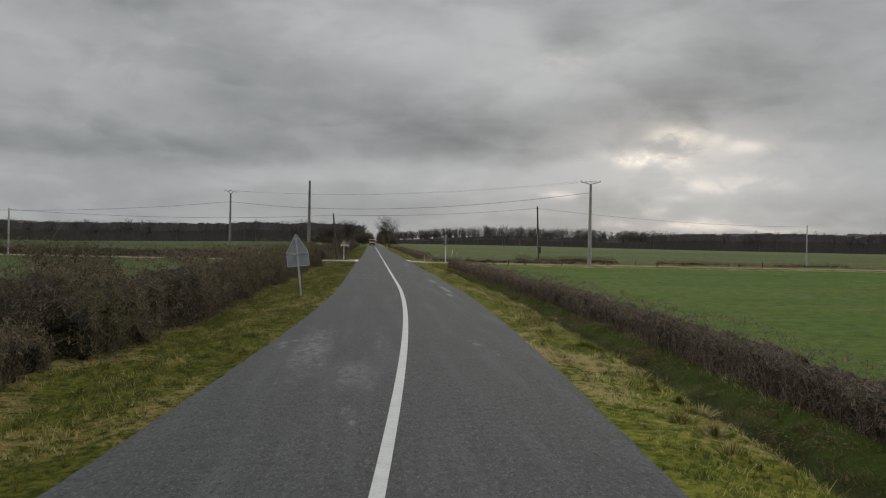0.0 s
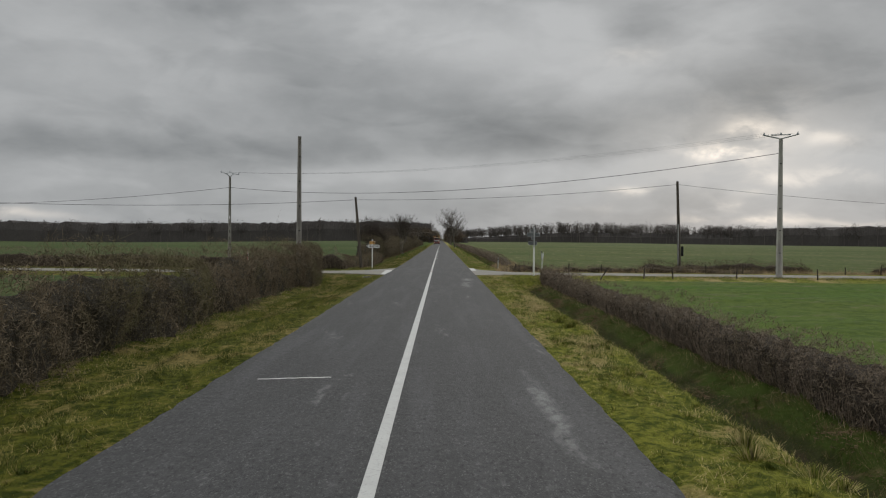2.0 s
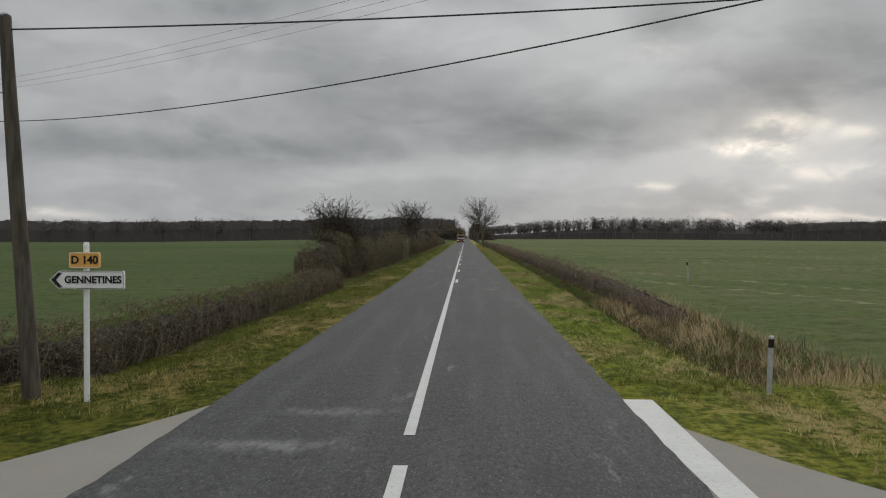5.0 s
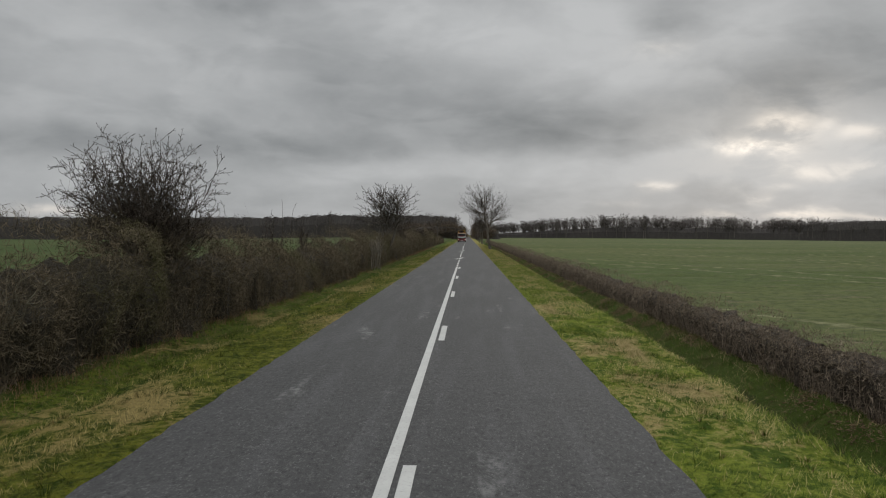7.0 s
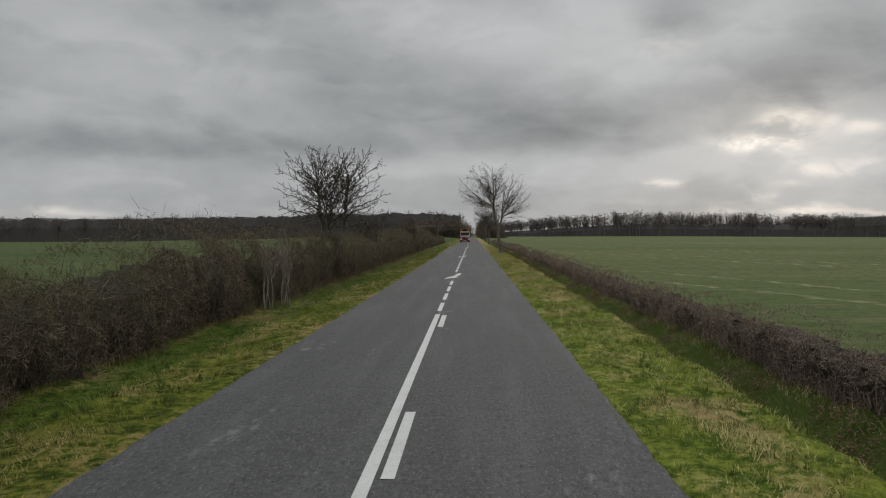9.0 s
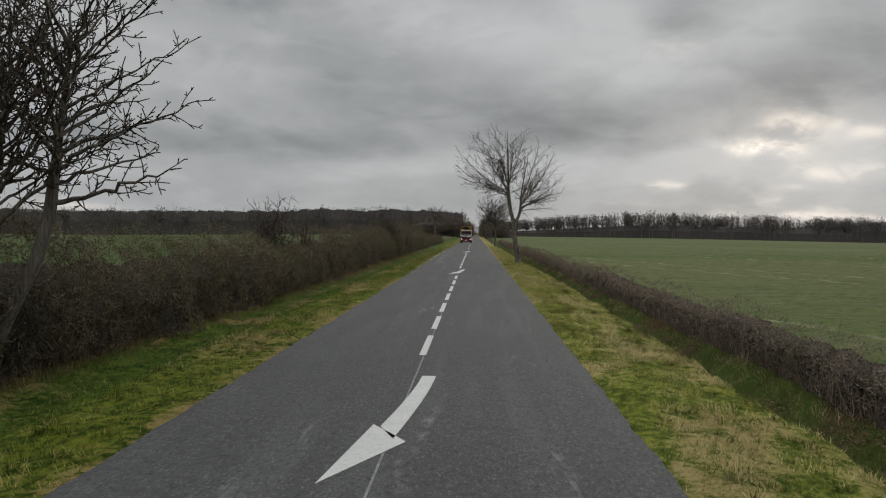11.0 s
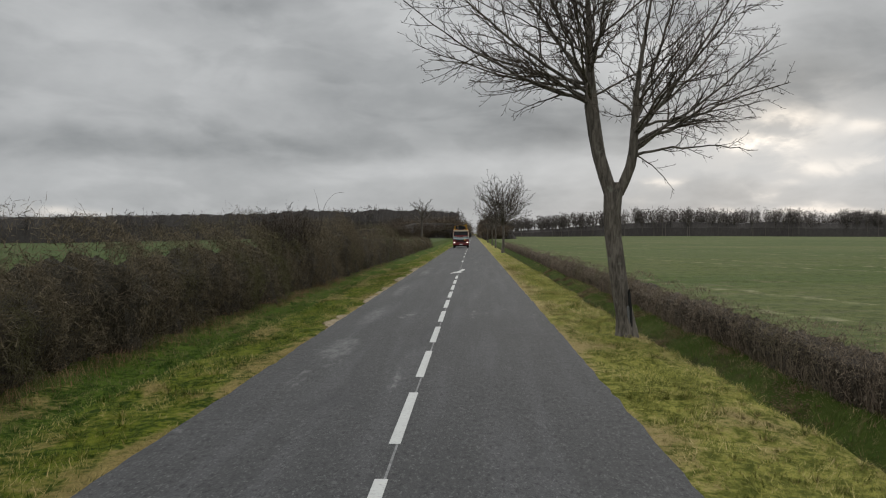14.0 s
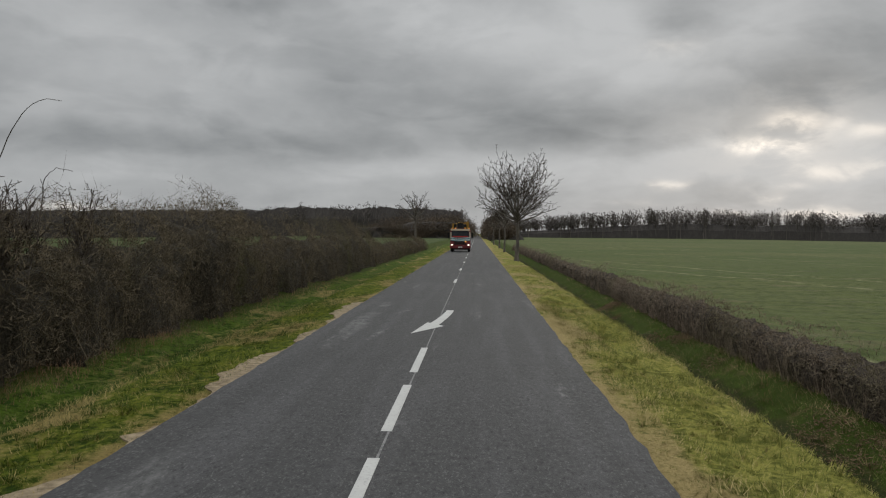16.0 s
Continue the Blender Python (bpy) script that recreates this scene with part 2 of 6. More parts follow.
def grass_tones(n, at, pick=0.5):
    """Colour of the sward: yellow-green and straw on the east verge, fresher green on the west one."""
    place = n.node("ShaderNodeSeparateXYZ")
    n.link(at, place.inputs[0])
    east = n.ramp(place.outputs[0], -1.2, -0.8)
    broad = n.noise(n.scaled(at, (0.6, 0.22, 0)), 1.0, 3, 0.5, 0.5)
    clump = n.noise(n.scaled(at, (1, 0.75, 0)), 2.1, 4, 0.6, 0.5)
    tuft = n.noise(n.scaled(at, (1, 0.8, 0)), 7.5, 3, 0.6, 0.3)
    mixed = n.math("ADD", n.math("MULTIPLY", clump, 0.45), n.math("MULTIPLY", tuft, 0.55))
    mixed = n.math("ADD", mixed, n.math("MULTIPLY", n.math("SUBTRACT", pick, 0.5), 0.30))
    lush = n.ramp(place.outputs[1], 90.0, 220.0)
    fresh = n.mix(n.ramp(mixed, 0.38, 0.60), n.mix(lush, (0.024, 0.034, 0.005), (0.018, 0.036, 0.004)), n.mix(lush, (0.094, 0.094, 0.014), (0.108, 0.124, 0.014)))
    # greener and darker towards the hedge, past the west verge's crest
    lower_green = n.math("MULTIPLY", n.ramp(place.outputs[0], -4.0, -4.7), lush)
    fresh = n.mix(n.math("MULTIPLY", lower_green, 0.8), fresh, n.mix(n.ramp(mixed, 0.38, 0.60), (0.013, 0.032, 0.004), (0.046, 0.084, 0.010)))
    growing = n.math("MULTIPLY", n.ramp(place.outputs[1], 98.0, 118.0), n.ramp(place.outputs[1], 235.0, 185.0))
    ripe = n.mix(n.ramp(mixed, 0.38, 0.60), (0.044, 0.058, 0.008), (0.168, 0.168, 0.026))
    keen = n.mix(n.ramp(mixed, 0.38, 0.60), (0.034, 0.066, 0.007), (0.146, 0.180, 0.024))
    # paler, drier sward on the last stretch
    dry = n.ramp(place.outputs[1], 205.0, 250.0)
    ripe = n.mix(dry, ripe, n.mix(n.ramp(mixed, 0.38, 0.60), (0.070, 0.080, 0.014), (0.225, 0.215, 0.050)))
    shade = n.mix(east, fresh, n.mix(n.math("MULTIPLY", growing, 0.8), ripe, keen))
    # dead stems, most of all beside the asphalt
    short = n.math("MAXIMUM", n.math("SUBTRACT", 42.0, place.outputs[1]), 0.0)
    across = n.math("ADD", place.outputs[0], n.math("MULTIPLY", n.math("MULTIPLY", short, short), 9.3e-4))
    edge_e = n.math("MULTIPLY", n.ramp(n.math("ADD", across, n.math("MULTIPLY", n.math("SUBTRACT", clump, 0.5), 2.2)), 3.7, 2.7), n.ramp(place.outputs[1], 255.0, 272.0, 0.00, 0.075))
    edge_w = n.math("MULTIPLY", n.ramp(across, -3.05, -2.65), n.ramp(place.outputs[1], 120.0, 240.0, 0.03, 0.06))
    dead = n.math("ADD", n.math("MULTIPLY", broad, 0.50), n.math("MULTIPLY", tuft, 0.22))
    dead = n.math("ADD", dead, n.math("MULTIPLY", clump, 0.28))
    dead = n.math("ADD", dead, n.math("MULTIPLY", n.math("SUBTRACT", pick, 0.5), 0.22))
    dead = n.math("ADD", dead, n.math("MULTIPLY", n.math("SUBTRACT", east, 1.0), 0.012))
    dead = n.math("ADD", dead, n.mix(east, edge_w, edge_e))
    straw = n.mix(east, n.mix(pick, (0.110, 0.080, 0.028), (0.26, 0.205, 0.080)), n.mix(pick, (0.165, 0.122, 0.046), (0.37, 0.295, 0.135)))
    return n.mix(n.ramp(dead, 0.495, 0.605), shade, straw), tuft


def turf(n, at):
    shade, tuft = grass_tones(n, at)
    # dark flecks: shade between the blades, painted into the turf colour
    blade_shade = n.ramp(n.noise(at, 22, 4, 0.7), 0.45, 0.75)
    shade = n.mix(n.math("MULTIPLY", blade_shade, 0.6), shade, (0.036, 0.034, 0.012))
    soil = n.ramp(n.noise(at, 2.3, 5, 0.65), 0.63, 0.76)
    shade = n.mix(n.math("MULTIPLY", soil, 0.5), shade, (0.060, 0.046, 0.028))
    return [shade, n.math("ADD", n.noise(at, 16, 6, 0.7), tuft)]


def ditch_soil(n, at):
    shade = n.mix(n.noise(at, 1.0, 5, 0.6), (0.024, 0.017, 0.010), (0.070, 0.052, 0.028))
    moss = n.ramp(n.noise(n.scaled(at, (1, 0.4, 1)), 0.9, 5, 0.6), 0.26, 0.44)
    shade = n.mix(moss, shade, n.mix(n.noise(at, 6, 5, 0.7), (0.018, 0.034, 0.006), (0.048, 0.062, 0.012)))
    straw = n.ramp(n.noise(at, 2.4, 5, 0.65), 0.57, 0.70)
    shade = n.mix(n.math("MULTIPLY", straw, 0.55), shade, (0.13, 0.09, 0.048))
    # a darker brown band along the wandering bottom of the east ditch
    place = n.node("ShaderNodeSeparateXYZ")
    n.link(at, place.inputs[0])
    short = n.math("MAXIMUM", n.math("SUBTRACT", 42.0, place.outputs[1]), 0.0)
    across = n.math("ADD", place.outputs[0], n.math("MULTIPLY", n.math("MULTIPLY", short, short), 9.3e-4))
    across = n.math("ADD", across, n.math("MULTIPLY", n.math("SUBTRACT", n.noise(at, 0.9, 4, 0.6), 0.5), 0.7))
    dark_band = n.math("MULTIPLY", n.ramp(n.math("ABSOLUTE", n.math("SUBTRACT", across, 5.72)), 0.36, 0.14), n.ramp(n.noise(at, 0.35, 3, 0.5), 0.30, 0.45))
    return [n.mix(n.math("MULTIPLY", dark_band, 0.55), shade, (0.022, 0.016, 0.011)), n.noise(at, 11, 6, 0.7)]


def crop(n, at, a, b, soil_at, along, tracks=False):
    rows = n.noise(n.scaled(at, along), 1.0, 4, 0.6)
    broad = n.noise(n.scaled(at, (0.5, 1.0, 1)), 0.03, 4, 0.6, 0.6)
    shade = n.mix(n.ramp(broad, 0.35, 0.66), a, b)
    shade = n.mix(n.math("MULTIPLY", n.ramp(rows, 0.46, 0.66), 0.22), shade, (b[0] * 1.1, b[1] * 0.92, b[2]))
    soil = n.ramp(n.noise(n.scaled(at, (0.8, 1.4, 1)), 0.35, 7, 0.72), soil_at, soil_at + 0.10)
    shade = n.mix(n.math("MULTIPLY", soil, 0.6), shade, (0.110, 0.098, 0.056))
    clods = n.ramp(n.noise(at, 1.1, 6, 0.75), 0.56, 0.66)
    shade = n.mix(n.math("MULTIPLY", clods, 0.4), shade, (0.15, 0.145, 0.085))
    if tracks:
        lay = n.vmath("DOT_PRODUCT", at, (1.0, 0.35, 0.0))
        lay = n.math("ADD", lay, n.math("MULTIPLY", n.noise(at, 0.05, 2, 0.5), 3.0))
        turn = n.math("MULTIPLY", n.math("SUBTRACT", n.math("FRACT", n.math("ADD", n.math("MULTIPLY", lay, 1 / 24.0), 0.90)), 0.5), 24.0)
        gap = n.math("ABSOLUTE", n.math("SUBTRACT", n.math("ABSOLUTE", turn), 2.7))
        line = n.math("MULTIPLY", n.ramp(gap, 0.45, 0.15), n.ramp(n.noise(at, 0.8, 5, 0.7), 0.40, 0.60))
        shade = n.mix(n.math("MULTIPLY", line, 0.7), shade, (0.20, 0.19, 0.11))
    tufts = n.noise(at, 2.2, 7, 0.78)
    shade = n.mix(n.math("MULTIPLY", n.ramp(tufts, 0.44, 0.62), 0.62), shade, (a[0] * 0.42, a[1] * 0.42, a[2] * 0.5))
    return [shade, n.math("ADD", tufts, n.noise(at, 0.7, 4, 0.6))]


def bark(n, at, dark, light):
    ridge = n.noise(n.scaled(at, (9, 9, 1.6)), 1.6, 6, 0.65, 0.8)
    shade = n.mix(n.ramp(ridge, 0.32, 0.68), dark, light)
    lichen = n.ramp(n.noise(at, 3.5, 5, 0.65), 0.60, 0.70)
    return [n.mix(n.math("MULTIPLY", lichen, 0.6), shade, (0.20, 0.20, 0.16)), ridge]


def twigs(n, at, a, b, moss, share=0.25):
    shade = n.mix(random_island(n), a, b)
    green = n.ramp(n.noise(at, 0.22, 4, 0.6), 0.52, 0.68)
    return n.mix(n.math("MULTIPLY", green, share), shade, moss)


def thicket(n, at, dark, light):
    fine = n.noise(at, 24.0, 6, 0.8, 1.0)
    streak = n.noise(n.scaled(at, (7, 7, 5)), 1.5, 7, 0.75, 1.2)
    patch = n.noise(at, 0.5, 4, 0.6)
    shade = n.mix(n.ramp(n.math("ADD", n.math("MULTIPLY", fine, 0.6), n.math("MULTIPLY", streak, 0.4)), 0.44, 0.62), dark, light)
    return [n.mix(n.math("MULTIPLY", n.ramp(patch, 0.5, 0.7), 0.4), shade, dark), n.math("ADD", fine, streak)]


def verge_blades(n, at):
    return grass_tones(n, at, random_island(n))[0]


def blades(n, at, green, straw, share):
    pick = random_island(n)
    patch = n.noise(n.scaled(at, (1, 0.6, 1)), 0.9, 5, 0.65)
    lean = n.math("ADD", n.math("MULTIPLY", pick, 0.55), n.math("MULTIPLY", patch, 0.9))
    shade = n.mix(n.ramp(n.noise(at, 0.35, 3, 0.5), 0.35, 0.65), green, (green[0] * 1.5, green[1] * 1.22, green[2] * 1.2))
    return n.mix(n.ramp(lean, 1.02 - share, 1.16 - share), shade, n.mix(pick, straw, (straw[0] * 0.6, straw[1] * 0.6, straw[2] * 0.6)))


def speckled(a, b, scale=6.0, squash=(1, 1, 1)):
    """Two tones, mottled at two scales, with a light relief."""

    def build(n, at):
        at = n.scaled(at, squash)
        tone = n.mix(n.ramp(n.noise(at, scale, 5, 0.65), 0.3, 0.7), a, b)
        dirt = n.ramp(n.noise(at, scale * 0.2, 4, 0.6), 0.52, 0.75)
        return [n.mix(n.math("MULTIPLY", dirt, 0.35), tone, (a[0] * 0.6, a[1] * 0.58, a[2] * 0.55)), n.noise(at, scale * 4, 4, 0.6)]

    return build


M_ASPHALT = paint("worn_asphalt", asphalt, 0.82, 0, (0.5, 0.006))
M_SIDE = paint("pale_side_road_asphalt", side_asphalt, 0.9, 0, (0.4, 0.006))
M_LINE = paint("white_road_paint", road_paint, 0.7, 0, (0.3, 0.003))
M_SEAM = paint("pale_asphalt_seam", speckled((0.10, 0.10, 0.10), (0.20, 0.20, 0.195), 9.0), 0.9, 0, (0.2, 0.003))
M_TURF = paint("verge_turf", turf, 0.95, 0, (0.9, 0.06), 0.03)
M_DITCH = paint("ditch_soil", ditch_soil, 0.95, 0, (0.9, 0.06), 0.03)
M_FIELD_R = paint("winter_wheat", lambda n, at: crop(n, at, (0.054, 0.076, 0.020), (0.080, 0.092, 0.032), 0.54, (0.25, 4.0, 1), True), 0.95, 0, (0.8, 0.08), 0.05)
M_FIELD_L = paint("green_meadow", lambda n, at: crop(n, at, (0.041, 0.064, 0.019), (0.064, 0.080, 0.028), 0.62, (4.0, 0.3, 1)), 0.95, 0, (0.8, 0.08), 0.05)
M_FIELD_NEAR = paint("young_green_crop", lambda n, at: crop(n, at, (0.042, 0.088, 0.009), (0.082, 0.098, 0.021), 0.55, (0.25, 4.0, 1)), 0.95, 0, (0.8, 0.08), 0.05)
M_BLADE = paint("verge_grass_blades", verge_blades, 0.8, soft=0.86, gloss=0.04)
M_BLADE_WEST = paint("ditch_grass_blades", lambda n, at: blades(n, at, (0.038, 0.072, 0.010), (0.19, 0.14, 0.066), 0.32), 0.8, soft=0.75, gloss=0.04)
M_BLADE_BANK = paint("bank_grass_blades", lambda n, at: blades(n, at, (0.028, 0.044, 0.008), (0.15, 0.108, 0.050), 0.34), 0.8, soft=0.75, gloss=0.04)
M_STRAW = paint("dead_grass", lambda n, at: blades(n, at, (0.10, 0.10, 0.035), (0.34, 0.25, 0.135), 0.58), 0.85, soft=0.5)
M_RUSSET = paint("russet_dead_stalks", lambda n, at: blades(n, at, (0.09, 0.07, 0.03), (0.20, 0.115, 0.058), 0.6), 0.85, soft=0.4)
M_BARK = paint("grey_brown_bark", lambda n, at: bark(n, at, (0.050, 0.043, 0.036), (0.165, 0.145, 0.120)), 0.9, 0, (0.8, 0.02))
M_LICHEN_BARK = paint("lichened_thorn_bark", lambda n, at: bark(n, at, (0.055, 0.048, 0.034), (0.19, 0.175, 0.125)), 0.9, 0, (0.6, 0.02))
M_PALE_BARK = paint("pale_dead_bark", lambda n, at: bark(n, at, (0.11, 0.095, 0.075), (0.29, 0.26, 0.21)), 0.9, 0, (0.6, 0.02))
M_TWIG = paint("bare_twigs", lambda n, at: twigs(n, at, (0.030, 0.024, 0.020), (0.085, 0.068, 0.052), (0.075, 0.080, 0.045)), 0.9)
M_HEDGE_TWIG = paint("hedge_twigs", lambda n, at: twigs(n, at, (0.058, 0.045, 0.032), (0.215, 0.172, 0.125), (0.085, 0.080, 0.040), 0.45), 0.9, soft=0.35, gloss=0.05)
M_HEDGE_STEM = paint("hedge_stems", lambda n, at: twigs(n, at, (0.075, 0.056, 0.042), (0.24, 0.185, 0.135), (0.12, 0.11, 0.055), 0.3), 0.9, soft=0.2)
M_TALL_TWIG = paint("thicket_twigs", lambda n, at: twigs(n, at, (0.040, 0.033, 0.020), (0.134, 0.107, 0.070), (0.064, 0.064, 0.026), 0.8), 0.9, soft=0.35, gloss=0.05)
M_NEAR_TWIG = paint("bramble_twigs", lambda n, at: twigs(n, at, (0.048, 0.038, 0.024), (0.172, 0.136, 0.090), (0.088, 0.086, 0.034), 0.6), 0.9, soft=0.25, gloss=0.05)
# darker copy of M_CORE: shade deep inside thick hedges, put into the colour
M_CORE_SHADED = paint("shaded_thicket_inside", lambda n, at: thicket(n, at, (0.024, 0.021, 0.014), (0.085, 0.071, 0.048)), 0.95, 0, (1.0, 0.10))
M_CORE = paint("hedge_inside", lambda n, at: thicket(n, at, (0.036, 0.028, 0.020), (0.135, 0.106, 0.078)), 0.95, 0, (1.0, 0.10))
M_WOOD_MASS = paint("far_wood", lambda n, at: twigs(n, at, (0.066, 0.058, 0.054), (0.125, 0.110, 0.100), (0.098, 0.084, 0.068), 0.5), 0.95)
M_BROWN_WOOD = paint("brown_wood_twigs", lambda n, at: twigs(n, at, (0.055, 0.041, 0.029), (0.125, 0.096, 0.068), (0.080, 0.070, 0.042), 0.4), 0.95)
M_WOOD_FLOOR = paint("far_wood_inside", lambda n, at: thicket(n, n.scaled(at, (0.05, 0.05, 0.04)), (0.052, 0.047, 0.044), (0.082, 0.074, 0.068)), 0.95, 0, (0.2, 0.1))
M_CONCRETE = paint("weathered_concrete", speckled((0.30, 0.29, 0.27), (0.45, 0.43, 0.40), 3.0, (1, 1, 0.25)), 0.9, 0, (0.3, 0.01))
# darker copy of M_CONCRETE: the backlit poles' shade is in its colour
M_CONCRETE_DARK = paint("shaded_weathered_concrete", speckled((0.17, 0.16, 0.145), (0.30, 0.28, 0.25), 3.0, (1, 1, 0.25)), 0.9, 0, (0.3, 0.01))
M_POLE_WOOD = paint("tarred_pole_wood", speckled((0.045, 0.038, 0.030), (0.10, 0.085, 0.068), 4.0, (3, 3, 0.3)), 0.85, 0, (0.4, 0.01))
M_GALV = paint("galvanised_steel", speckled((0.34, 0.35, 0.36), (0.48, 0.49, 0.50), 7.0), 0.5, 0.55, (0.1, 0.003), 0.4)
M_SIGN_BACK = paint("grey_sign_back", speckled((0.20, 0.215, 0.22), (0.27, 0.285, 0.29), 3.0), 0.55, 0.1, (0.1, 0.003), 0.4)
M_PLATE = paint("dull_sign_plate", speckled((0.075, 0.082, 0.088), (0.12, 0.13, 0.135), 3.0), 0.55, 0.1, (0.1, 0.003), 0.4)
M_WHITE = paint("white_enamel", speckled((0.62, 0.62, 0.60), (0.74, 0.74, 0.72), 4.0), 0.5, 0, (0.08, 0.003), 0.4)
M_BLACK = paint("black_print", speckled((0.012, 0.012, 0.012), (0.02, 0.02, 0.02), 8.0), 0.6, 0, (0.05, 0.002))
M_ORANGE = paint("yellow_orange_enamel", speckled((0.60, 0.31, 0.07), (0.68, 0.37, 0.09), 5.0), 0.5, 0, (0.05, 0.002), 0.4)
M_RED = paint("red_enamel", speckled((0.36, 0.025, 0.02), (0.48, 0.035, 0.03), 4.0), 0.4, 0, (0.05, 0.002), 0.4)
M_WIRE = paint("cable_black", speckled((0.03, 0.03, 0.03), (0.05, 0.05, 0.05), 2.0), 0.6, 0, (0.05, 0.002))


# ------------------------------------------------------------------ mesh building
def mesh_of(name, verts, faces, mats, index=None, smooth=False):
    """A mesh from arrays; faces: an array of triangles or quads."""
    verts, faces = np.asarray(verts, np.float32), np.asarray(faces, np.int32)
    me = bpy.data.meshes.new(name)
    count, sides = faces.shape
    me.vertices.add(len(verts))
    me.vertices.foreach_set("co", verts.ravel())
    me.loops.add(count * sides)
    me.loops.foreach_set("vertex_index", faces.ravel())
    me.polygons.add(count)
    me.polygons.foreach_set("loop_start", np.arange(0, count * sides, sides, dtype=np.int32))
    for m in mats if isinstance(mats, (list, tuple)) else [mats]:
        me.materials.append(m)
    if index is not None:
        me.polygons.foreach_set("material_index", np.asarray(index, np.int32))
    me.polygons.foreach_set("use_smooth", np.full(count, smooth))
    me.update(calc_edges=True)
    return me


def solid(name, bm, mat, smooth=False):
    me = bpy.data.meshes.new(name)
    bmesh.ops.recalc_face_normals(bm, faces=bm.faces)
    bm.to_mesh(me)
    bm.free()
    me.materials.append(mat)
    for p in me.polygons:
        p.use_smooth = smooth
    return me


def part(name, data, mat=None, parent=None, label="", at=None):
    """One mesh object under a thing or a part. data: a mesh, or a bmesh with its material."""
    if isinstance(data, bmesh.types.BMesh):
        data = solid(name, data, mat)
    ob = new(name, data)
    if parent is not None:
        ob.parent = parent
    if at is not None:
        ob.matrix_basis = at
    if label:
        ob["label"] = label
    return ob


def thing(name, x, y, z, label, category, group="", turn=0.0, kind=""):
    ob = new(name)
    ob.matrix_basis = pose(x, y, z, 0, 0, turn)
    return tagged(ob, label, category, group, kind)


def box(bm, cx, cy, cz, sx, sy, sz, bevel=0.0, m=None):
    got = bmesh.ops.create_cube(bm, size=1.0, matrix=Matrix.Translation((cx, cy, cz)) @ Matrix.Diagonal((sx, sy, sz, 1)))
    verts = got["verts"]
    if bevel:
        edges = list({e for v in verts for e in v.link_edges})
        verts = bmesh.ops.bevel(bm, geom=edges, offset=bevel, segments=2, affect="EDGES")["verts"]
    if m is not None:
        bmesh.ops.transform(bm, matrix=m, verts=verts)
    return bm


def tube(bm, a, b, r0, r1, sides=10):
    """A capped tapered tube from a to b."""
    a, b = Vector(a), Vector(b)
    turn = (b - a).to_track_quat("Z", "Y").to_matrix().to_4x4()
    bmesh.ops.create_cone(bm, cap_ends=True, segments=sides, radius1=r0, radius2=r1, depth=(b - a).length,
                          matrix=Matrix.Translation((a + b) / 2) @ turn)
    return bm


def plate(bm, outline, thick, m=None):
    """A flat plate of an outline in x and z, thick in y."""
    front = [bm.verts.new((x, -thick / 2, z)) for x, z in outline]
    back = [bm.verts.new((x, thick / 2, z)) for x, z in outline]
    bm.faces.new(front)
    bm.faces.new(back[::-1])
    for i in range(len(outline)):
        j = (i + 1) % len(outline)
        bm.faces.new((front[i], back[i], back[j], front[j]))
    if m is not None:
        bmesh.ops.transform(bm, matrix=m, verts=front + back)
    return bm


def rounded(points, r, steps=4):
    """An outline with its corners rounded."""
    out = []
    n = len(points)
    for i in range(n):
        p, a, b = Vector(points[i]), Vector(points[i - 1]), Vector(points[(i + 1) % n])
        s, e = p + (a - p).normalized() * r, p + (b - p).normalized() * r
        for k in range(steps + 1):
            f = k / steps
            out.append(tuple((1 - f) ** 2 * s + 2 * f * (1 - f) * p + f * f * e))
    return out


def sticks(p0, p1, r0, r1, sides=3):
    """Open tapered prisms between two rows of points, as vertices and quads."""
    p0, p1 = np.asarray(p0, float), np.asarray(p1, float)
    n = len(p0)
    d = p1 - p0
    d /= np.linalg.norm(d, axis=1, keepdims=True) + 1e-9
    ref = np.where(np.abs(d[:, 2:3]) > 0.9, np.array([[1.0, 0, 0]]), np.array([[0, 0, 1.0]]))
    u = np.cross(d, ref)
    u /= np.linalg.norm(u, axis=1, keepdims=True) + 1e-9
    v = np.cross(d, u)
    ang = np.arange(sides) * 2 * pi / sides
    ring = u[:, None] * np.cos(ang)[None, :, None] + v[:, None] * np.sin(ang)[None, :, None]
    r0, r1 = np.broadcast_to(r0, n), np.broadcast_to(r1, n)
    verts = np.concatenate([p0[:, None] + ring * r0[:, None, None], p1[:, None] + ring * r1[:, None, None]], 1)
    k = np.arange(sides)
    quad = np.stack([k, (k + 1) % sides, (k + 1) % sides + sides, k + sides], 1)
    faces = quad[None] + (np.arange(n) * 2 * sides)[:, None, None]
    return verts.reshape(-1, 3), faces.reshape(-1, 4)


def joined(pieces):
    verts, faces, base = [], [], 0
    for v, f in pieces:
        verts.append(v)
        faces.append(f + base)
        base += len(v)
    return np.concatenate(verts), np.concatenate(faces)


